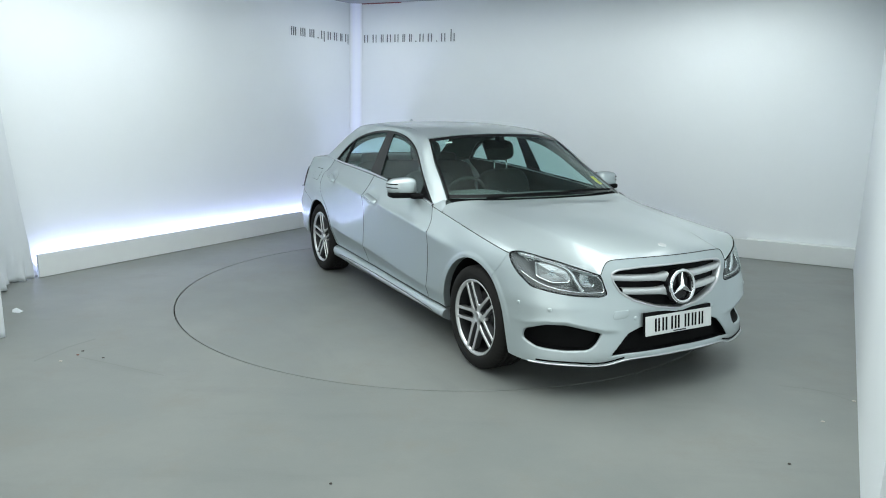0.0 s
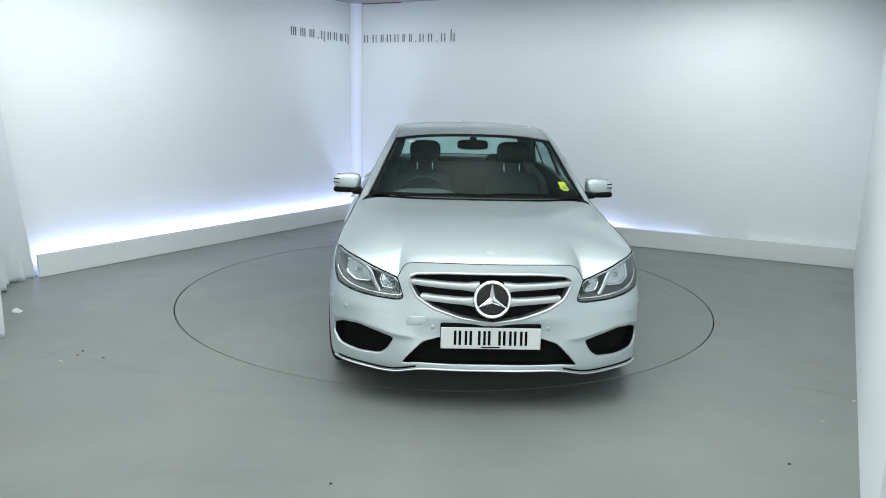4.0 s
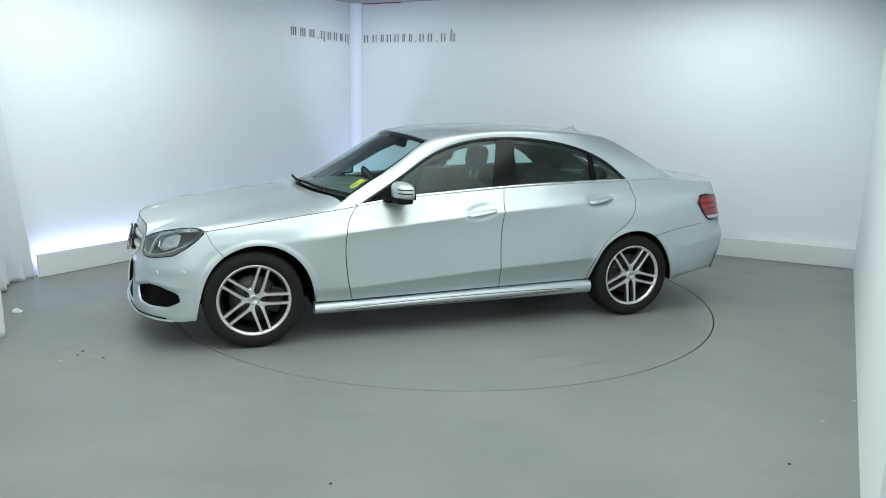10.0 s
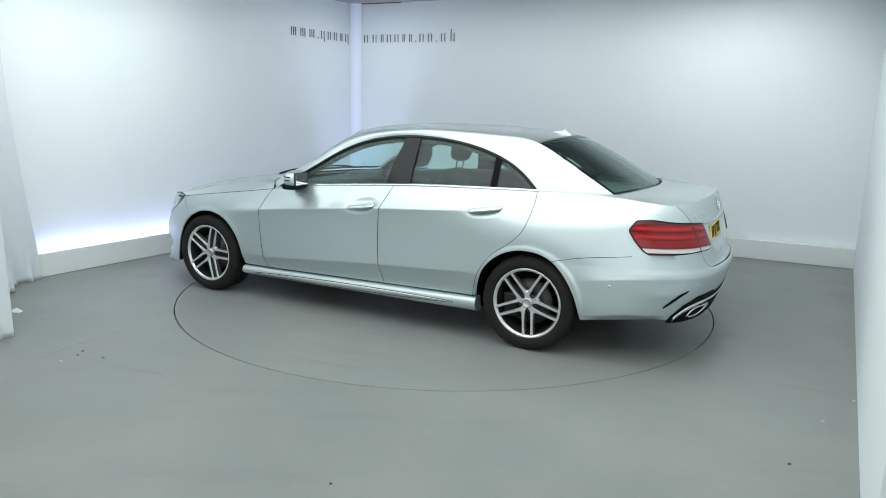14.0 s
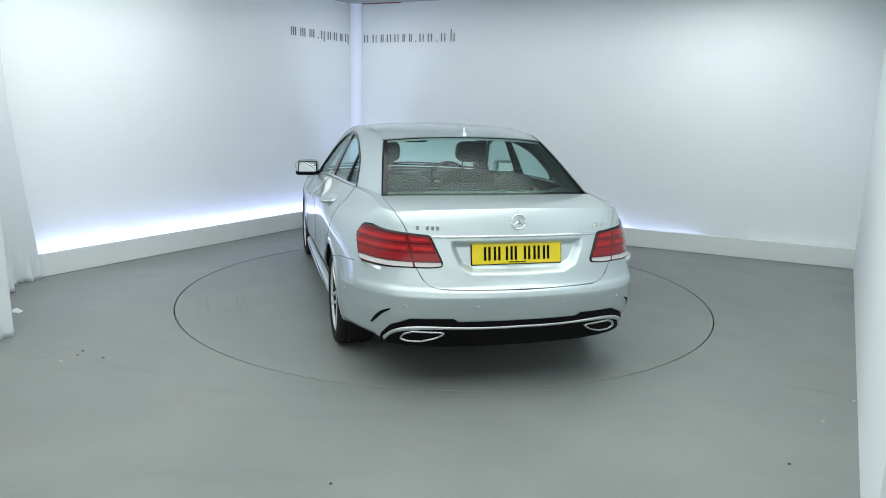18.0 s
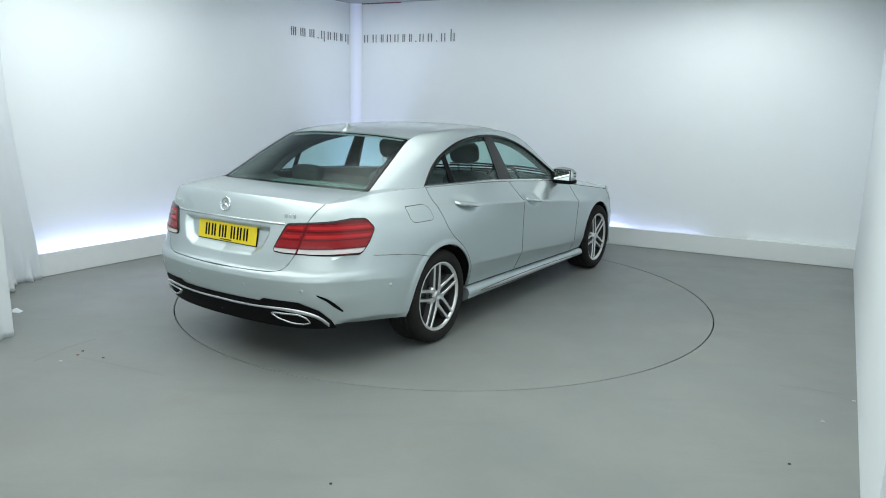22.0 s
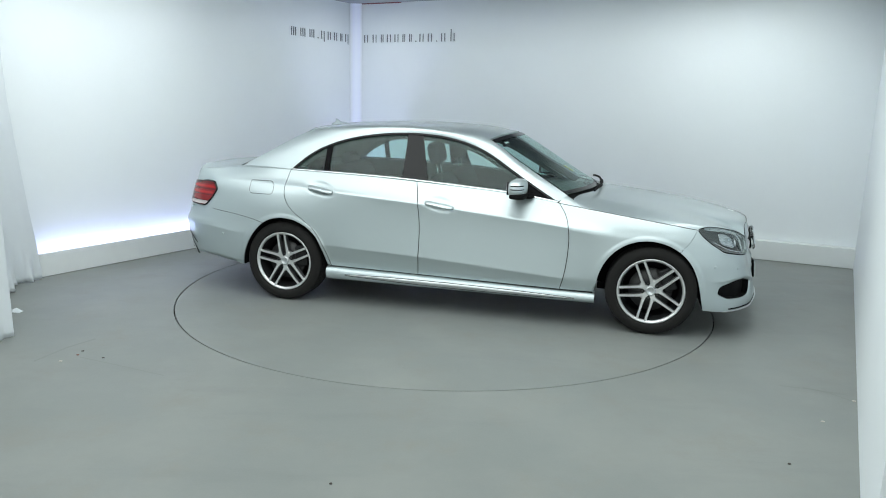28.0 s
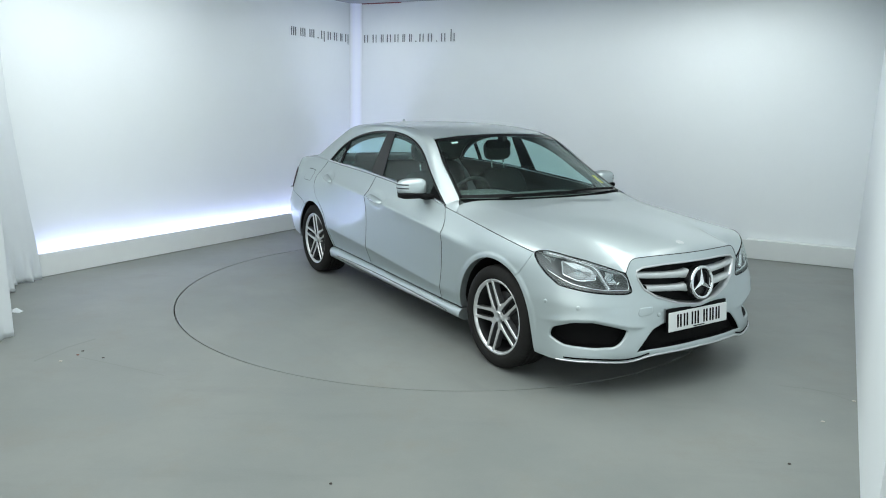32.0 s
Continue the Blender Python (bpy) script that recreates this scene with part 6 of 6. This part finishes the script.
# ---- wheels ----
def build_wheel():
    """An alloy wheel with five double spokes; its face looks along +y, its middle plane is y = 0."""
    R = 0.2286
    bm = bmesh.new()
    prof = [(0.205, 0.02), (0.214, 0.085), (0.219, 0.098), (0.228, 0.108), (0.236, 0.110), (0.240, 0.104), (0.238, 0.09)]
    v, f = lathe(prof, 72)
    vs = [bm.verts.new(q) for q in v]
    for q in f:
        bm.faces.new([vs[i] for i in q])
    hub = [(0.0001, 0.084), (0.03, 0.084), (0.037, 0.080), (0.041, 0.06), (0.045, 0.0)]
    v, f = lathe(hub, 40)
    vs = [bm.verts.new(q) for q in v]
    for q in f:
        bm.faces.new([vs[i] for i in q])
    bmesh.ops.remove_doubles(bm, verts=bm.verts[:], dist=1e-5)
    bmesh.ops.recalc_face_normals(bm, faces=bm.faces[:])
    wheel = part("wheel", bm, ALLOY, car, "silver alloy wheel with five double spokes", True)
    for k in range(5):
        a = math.pi / 2 + k * 2 * math.pi / 5
        rot = Matrix.Rotation(-a, 4, "Y")
        for sd in (-1, 1):
            bm = bmesh.new()
            path = [(0.044, 0.0285, 0.088, 0.0135), (0.064, 0.0305, 0.091, 0.0125), (0.090, 0.0315, 0.094, 0.0110), (0.15, 0.0310, 0.099, 0.0095), (0.222, 0.0300, 0.104, 0.0100)]
            rings_ = []
            for r, off, y, w in path:
                o = sd * off
                rings_.append([bm.verts.new(rot @ Vector(c)) for c in ((r, y - 0.045, o - w * 0.9), (r, y - 0.005, o - w), (r, y, o - w * 0.72), (r, y, o + w * 0.72), (r, y - 0.005, o + w), (r, y - 0.045, o + w * 0.9))])
            for p, q in zip(rings_, rings_[1:]):
                for i in range(5):
                    bm.faces.new((p[i], p[i + 1], q[i + 1], q[i]))
            bmesh.ops.recalc_face_normals(bm, faces=bm.faces[:])
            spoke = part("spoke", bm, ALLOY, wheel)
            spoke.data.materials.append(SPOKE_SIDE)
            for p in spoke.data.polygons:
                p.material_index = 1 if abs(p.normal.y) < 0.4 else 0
    # webs that join the spokes of neighbouring pairs round the bolt holes
    for k in range(5):
        mid = math.pi / 2 + (k + 0.5) * 2 * math.pi / 5
        bm = bmesh.new()
        rings_ = []
        for r, half, y in ((0.034, 30, 0.087), (0.046, 24, 0.088), (0.060, 16, 0.0895), (0.074, 13, 0.091), (0.084, 12, 0.088), (0.086, 12, 0.06)):
            rings_.append([bm.verts.new((r * math.cos(mid + radians(a)), y, r * math.sin(mid + radians(a)))) for a in np.linspace(-half, half, 7)])
        for p, q in zip(rings_, rings_[1:]):
            for i in range(6):
                bm.faces.new((p[i], p[i + 1], q[i + 1], q[i]))
        bmesh.ops.recalc_face_normals(bm, faces=bm.faces[:])
        part("hub_web", bm, ALLOY, wheel, smooth=True)
    v, f = lathe([(0.216, 0.095), (0.204, 0.06), (0.198, 0.0), (0.20, -0.10), (0.0005, -0.10)], 64)
    mesh_ob("barrel", v, f, ALLOY_DARK, wheel)
    tyre = [(0.232, 0.096), (0.240, 0.110), (0.252, 0.118), (0.272, 0.121), (0.294, 0.117), (0.311, 0.107), (0.319, 0.096), (0.3225, 0.08)]
    for gy in (0.055, 0.018, -0.018, -0.055):
        tyre += [(0.3235, gy + 0.006), (0.317, gy + 0.004), (0.317, gy - 0.004), (0.3235, gy - 0.006)]
    tyre += [(0.3225, -0.08), (0.319, -0.096), (0.311, -0.107), (0.294, -0.117), (0.272, -0.121), (0.252, -0.118), (0.232, -0.096)]
    v, f = lathe(tyre, 192)
    # notches across both shoulders
    nt = len(tyre)
    for k in range(192):
        if k % 3 == 0:
            for i in (5, 6, 7, 8, nt - 4, nt - 5, nt - 6, nt - 7):
                x, y, z = v[k * nt + i]
                v[k * nt + i] = (x * 0.992, y, z * 0.992)
    mesh_ob("tyre", v, f, RUBBER, wheel)["label"] = "black low-profile tyre"
    v, f = lathe([(0.06, 0.035), (0.155, 0.035), (0.157, 0.02), (0.155, 0.005), (0.06, 0.005)], 48)
    mesh_ob("brake_disc", v, f, DISC_METAL, wheel)
    bm = bmesh.new()
    box(bm, 0.10, 0.06, 0.17, Matrix.Translation((-0.135, 0.03, 0.03)), 0.015, 2)
    part("brake_caliper", bm, ALLOY_DARK, wheel)
    v, f = lathe([(0.0002, 0.093), (0.022, 0.093), (0.025, 0.0965), (0.031, 0.0965), (0.035, 0.092), (0.036, 0.08)], 32)
    mesh_ob("hub_cap", v, f, SATIN, wheel)
    for k in range(5):
        a = math.pi / 2 + k * 2 * math.pi / 5
        bm = bmesh.new()
        bmesh.ops.create_cone(bm, cap_ends=True, segments=10, radius1=0.009, radius2=0.008, depth=0.014, matrix=Matrix.Translation((0.056 * math.cos(a), 0.071, 0.056 * math.sin(a))) @ Matrix.Rotation(-math.pi / 2, 4, "X"))
        part("wheel_bolt", bm, DISC_METAL, wheel)
        bm = bmesh.new()
        bmesh.ops.create_circle(bm, cap_ends=True, segments=16, radius=0.0155, matrix=Matrix.Translation((0.056 * math.cos(a), 0.0775, 0.056 * math.sin(a))) @ Matrix.Rotation(-math.pi / 2, 4, "X"))
        part("bolt_well", bm, ALLOY_DARK, wheel)
    return wheel


def copy_part(ob, m):
    made = {}
    for o in (ob, *ob.children_recursive):
        made[o] = o.copy()
        scene.collection.objects.link(made[o])
        made[o].parent = made.get(o.parent, o.parent)
    made[ob].matrix_basis = m
    return made[ob]


wheel = build_wheel()
WY, WZ = 0.795, 0.3235
spin = {"fl": -18, "rl": 184, "fr": 23, "rr": 6}
wheel.matrix_basis = Matrix.Translation((1.437, WY, WZ)) @ Matrix.Rotation(radians(spin["fl"]), 4, "Y")
copy_part(wheel, Matrix.Translation((-1.437, WY, WZ)) @ Matrix.Rotation(radians(spin["rl"]), 4, "Y"))
half_turn = Matrix.Rotation(math.pi, 4, "Z")
copy_part(wheel, Matrix.Translation((1.437, -WY, WZ)) @ half_turn @ Matrix.Rotation(radians(spin["fr"]), 4, "Y"))
copy_part(wheel, Matrix.Translation((-1.437, -WY, WZ)) @ half_turn @ Matrix.Rotation(radians(spin["rr"]), 4, "Y"))

# ---- cabin ----
def seat(y, x0):
    bm = bmesh.new()
    rounded(bm, 0.56, 0.52, 0.2, Matrix.Translation((x0 + 0.22, y, 0.44)) @ Matrix.Rotation(radians(-8), 4, "Y"), 4)
    s = part("front_seat", bm, LEATHER, car, "black leather front seat", True)
    bm = bmesh.new()
    rounded(bm, 0.17, 0.50, 0.65, Matrix.Translation((x0 - 0.10, y, 0.745)) @ Matrix.Rotation(radians(-20), 4, "Y"), 4.5)
    part("backrest", bm, LEATHER, s, smooth=True)
    bm = bmesh.new()
    rounded(bm, 0.12, 0.26, 0.175, Matrix.Translation((x0 - 0.245, y, 1.215)) @ Matrix.Rotation(radians(-12), 4, "Y"), 3.4)
    part("headrest", bm, LEATHER, s, smooth=True)
    for dy in (-0.065, 0.065):
        tube("headrest_post", along([(x0 - 0.20, y + dy, 0.97), (x0 - 0.24, y + dy, 1.15)], 4), 0.006, CHROME, s)


seat(0.37, -0.06)
seat(-0.37, -0.06)
bm = bmesh.new()
rounded(bm, 0.5, 1.32, 0.22, Matrix.Translation((-0.85, 0, 0.46)), 5)
bench = part("rear_seat", bm, LEATHER, car, "black leather rear bench", True)
bm = bmesh.new()
rounded(bm, 0.2, 1.30, 0.62, Matrix.Translation((-1.2, 0, 0.76)) @ Matrix.Rotation(radians(-24), 4, "Y"), 6)
part("backrest", bm, LEATHER, bench, smooth=True)
for y in (-0.38, 0.38):
    bm = bmesh.new()
    rounded(bm, 0.12, 0.28, 0.15, Matrix.Translation((-1.36, y, 1.055)), 3.4)
    part("headrest", bm, LEATHER, bench, smooth=True)
bm = bmesh.new()
rounded(bm, 0.46, 1.46, 0.26, Matrix.Translation((0.66, 0, 0.83)), 4)
rounded(bm, 0.5, 0.5, 0.12, Matrix.Translation((0.60, -0.37, 0.925)), 3)
dash = part("dashboard", bm, material("dash_grey", (0.095, 0.115, 0.11), 0.6, 0, 0, 0.2, 200), car, "dark grey dashboard", True)
ring = [(0.0 + 0.185 * math.cos(a), 0.185 * math.sin(a), 0) for a in np.linspace(0, 2 * math.pi, 41)[:-1]]
wm = Matrix.Translation((0.34, -0.37, 0.895)) @ Matrix.Rotation(radians(-66), 4, "Y")
tube("steering_wheel", [tuple(wm @ Vector(q)) for q in ring], 0.015, LEATHER, car, 8, True, "black steering wheel")
bm = bmesh.new()
rounded(bm, 0.06, 0.17, 0.13, Matrix.Translation((0.355, -0.37, 0.89)) @ Matrix.Rotation(radians(24), 4, "Y"), 3)
part("steering_hub", bm, LEATHER, car, smooth=True)
bm = bmesh.new()
box(bm, 0.045, 0.30, 0.02, Matrix.Translation((0.35, -0.37, 0.89)) @ Matrix.Rotation(radians(24), 4, "Y"), 0.005, 1)
part("steering_spoke", bm, SATIN, car)
bm = bmesh.new()
box(bm, 0.55, 1.24, 0.02, Matrix.Translation((-1.68, 0, 1.0)) @ Matrix.Rotation(radians(-2), 4, "Y"), 0.004, 1)
part("parcel_shelf", bm, material("shelf_cloth", (0.11, 0.165, 0.15), 0.9, 0, 0, 0.3, 200, 0.05, 10), car)
bm = bmesh.new()
rounded(bm, 0.04, 0.24, 0.075, Matrix.Translation((0.20, 0.0, 1.30)) @ Matrix.Rotation(radians(-15), 4, "Y"), 4)
part("rear_view_mirror", bm, BLACK_PLASTIC, car, smooth=True)
bm = bmesh.new()
box(bm, 0.07, 0.05, 0.04, Matrix.Translation((0.255, 0, 1.345)), 0.008, 2)
part("mirror_mount", bm, BLACK_PLASTIC, car)
half_mesh("headliner", roof - [0, 0, 0.022], HEADLINER, car)
both("inner_frame", frame_g - [0, 0.025, 0.012], CABIN, car, gap=0, depth=0)
both("door_card", lifted(coons(to_dom(straight_x(0.787, -0.309, sill_z, 30)), to_dom(straight_x(0.75, -0.346, belt_z, 30)), to_dom(along(FDOOR, 30)), to_dom(along(MDOOR, 30))), -0.05), CABIN, front_doors, gap=0, depth=0)
both("door_card", lifted(coons(to_dom(straight_x(-0.309, -1.03, sill_z, 30)), to_dom(straight_x(-0.346, -1.425, belt_z, 30)), to_dom(along(MDOOR, 30)), to_dom(along(RDOOR, 30))), -0.05), CABIN, rear_doors, gap=0, depth=0)
both("shelf_side", np.stack([fill_g[0] - [0, 0.03, 0.0], fill_g[0] * [1, 0.75, 1] - [0, 0.0, 0.04]]), CABIN, car, gap=0, depth=0)
bm = bmesh.new()
box(bm, 0.06, 1.5, 0.6, Matrix.Translation((0.86, 0, 0.62)))
part("bulkhead", bm, LINER, car)
bm = bmesh.new()
box(bm, 0.30, 0.2, 0.12, Matrix.Translation((-0.1, 0, 0.55)), 0.02, 2)
part("centre_console", bm, CABIN, car)

# ---- marks and small things on the floor ----
def to_table(x, y, deg):
    c, s_ = math.cos(radians(-deg)), math.sin(radians(-deg))
    return (x * c - y * s_, x * s_ + y * c)


def groove(pts, w, parent, name="groove", mat=DARK, z=0.0012):
    p = np.array(pts, float)
    d = unit(np.gradient(p, axis=0))
    n = np.stack([-d[:, 1], d[:, 0]], 1) * w / 2
    m = len(p)
    v = [(*q, z) for q in p + n] + [(*q, z) for q in p - n]
    return mesh_ob(name, v, [(i, m + i, m + i + 1, i + 1) for i in range(m - 1)], mat, parent, smooth=False)


SCUFF = material("scuff", (0.219, 0.233, 0.222), 0.55, spec=0.25)
RUST = material("rust_speck", (0.2, 0.06, 0.04), 0.8)
PALE = material("pale_speck", (0.6, 0.55, 0.5), 0.7)
floor_marks = new("floor_scuffs")
tagged(floor_marks, "faint dark scuffs on the grey floor", "scuff marks")
speck_rng = random.Random(3)


def speck(mat, x, y):
    bm = bmesh.new()
    bmesh.ops.create_icosphere(bm, subdivisions=1, radius=0.008, matrix=Matrix.Translation((x, y, 0.003)) @ Matrix.Diagonal((1 + speck_rng.random(), 1, 0.4, 1)))
    ob = part("floor_debris", bm, mat, None)
    tagged(ob, "tiny crumb of dirt lying on the floor", "debris", "crumbs on the floor")


# outline of a small hatch let into the turntable
hatch = [(0.047, 1.755), (-0.426, 1.701), (-0.513, 1.934), (-0.039, 1.979)]
for a, b in zip(hatch, hatch[1:]):
    groove([a, b], 0.004, turntable, "hatch_joint", SCUFF)
groove([(-0.407, 1.938), (-0.110, 1.982), (0.140, 1.991)], 0.012, turntable, "scratch", SCUFF)
groove([(-0.398, 1.714), (-0.154, 1.739), (0.091, 1.762)], 0.012, turntable, "scratch", SCUFF)
groove([(0.121, 1.719), (-0.140, 1.682), (-0.462, 1.654)], 0.010, turntable, "scratch", SCUFF)
speck(RUST, -2.298, -1.810)
speck(DEBRIS, -2.303, -1.738)
speck(DEBRIS, -2.119, -1.848)
speck(PALE, 2.028, -2.510)
speck(PALE, 2.350, -2.228)
speck(DEBRIS, 1.628, -2.980)
speck(DEBRIS, -0.466, -3.258)
speck(PALE, -2.347, -1.923)
groove([(-2.276, -1.839), (-2.012, -1.948), (-1.639, -2.105)], 0.01, floor_marks, "scuff_mark", SCUFF)
groove([(2.152, -2.036), (2.275, -2.121), (2.349, -2.236)], 0.01, floor_marks, "scuff_mark", SCUFF)
groove([(-2.505, -1.934), (-2.435, -1.673), (-2.338, -1.496)], 0.02, floor_marks, "scuff_mark", SCUFF)
groove([(2.025, -2.019), (2.203, -2.067), (2.364, -2.140)], 0.01, floor_marks, "scuff_mark", SCUFF)
litter = (-3.199, -0.953)
bm = bmesh.new()
v0 = [bm.verts.new((litter[0] + dx, litter[1] + dy, dz)) for dx, dy, dz in ((-0.03, -0.01, 0.002), (0.03, -0.02, 0.002), (0.04, 0.015, 0.006), (-0.01, 0.02, 0.03), (-0.035, 0.01, 0.02))]
bm.faces.new(v0)
scrap = part("paper_scrap", bm, CLOTH, None)
tagged(scrap, "small white scrap lying by the curtain", "scrap")


def motions():
    rows = [(t, Matrix.Rotation(radians(a), 4, "Z")) for t, a in TURN]
    walk(turntable, rows)
    # the curtains drift a hand's width as the car's nose sweeps past
    for cloth, t0, t1, dx, dy in ((far_curtain, 10.7, 11.7, -0.075, 0.012), (near_curtain, 10.0, 11.0, -0.045, -0.022)):
        walk(cloth, [(t, pose(dx * w, dy * w, 0)) for t, w in ((0, 1), (t0 - 1.5, 1), (t0, 0.96), ((t0 + t1) / 2, 0.5), (t1, 0.04), (t1 + 1.5, 0), (32, 0))])
    walk(car, [(t, m @ Matrix.Translation((OFF_X, OFF_Y, 0))) for t, m in rows])


motions()
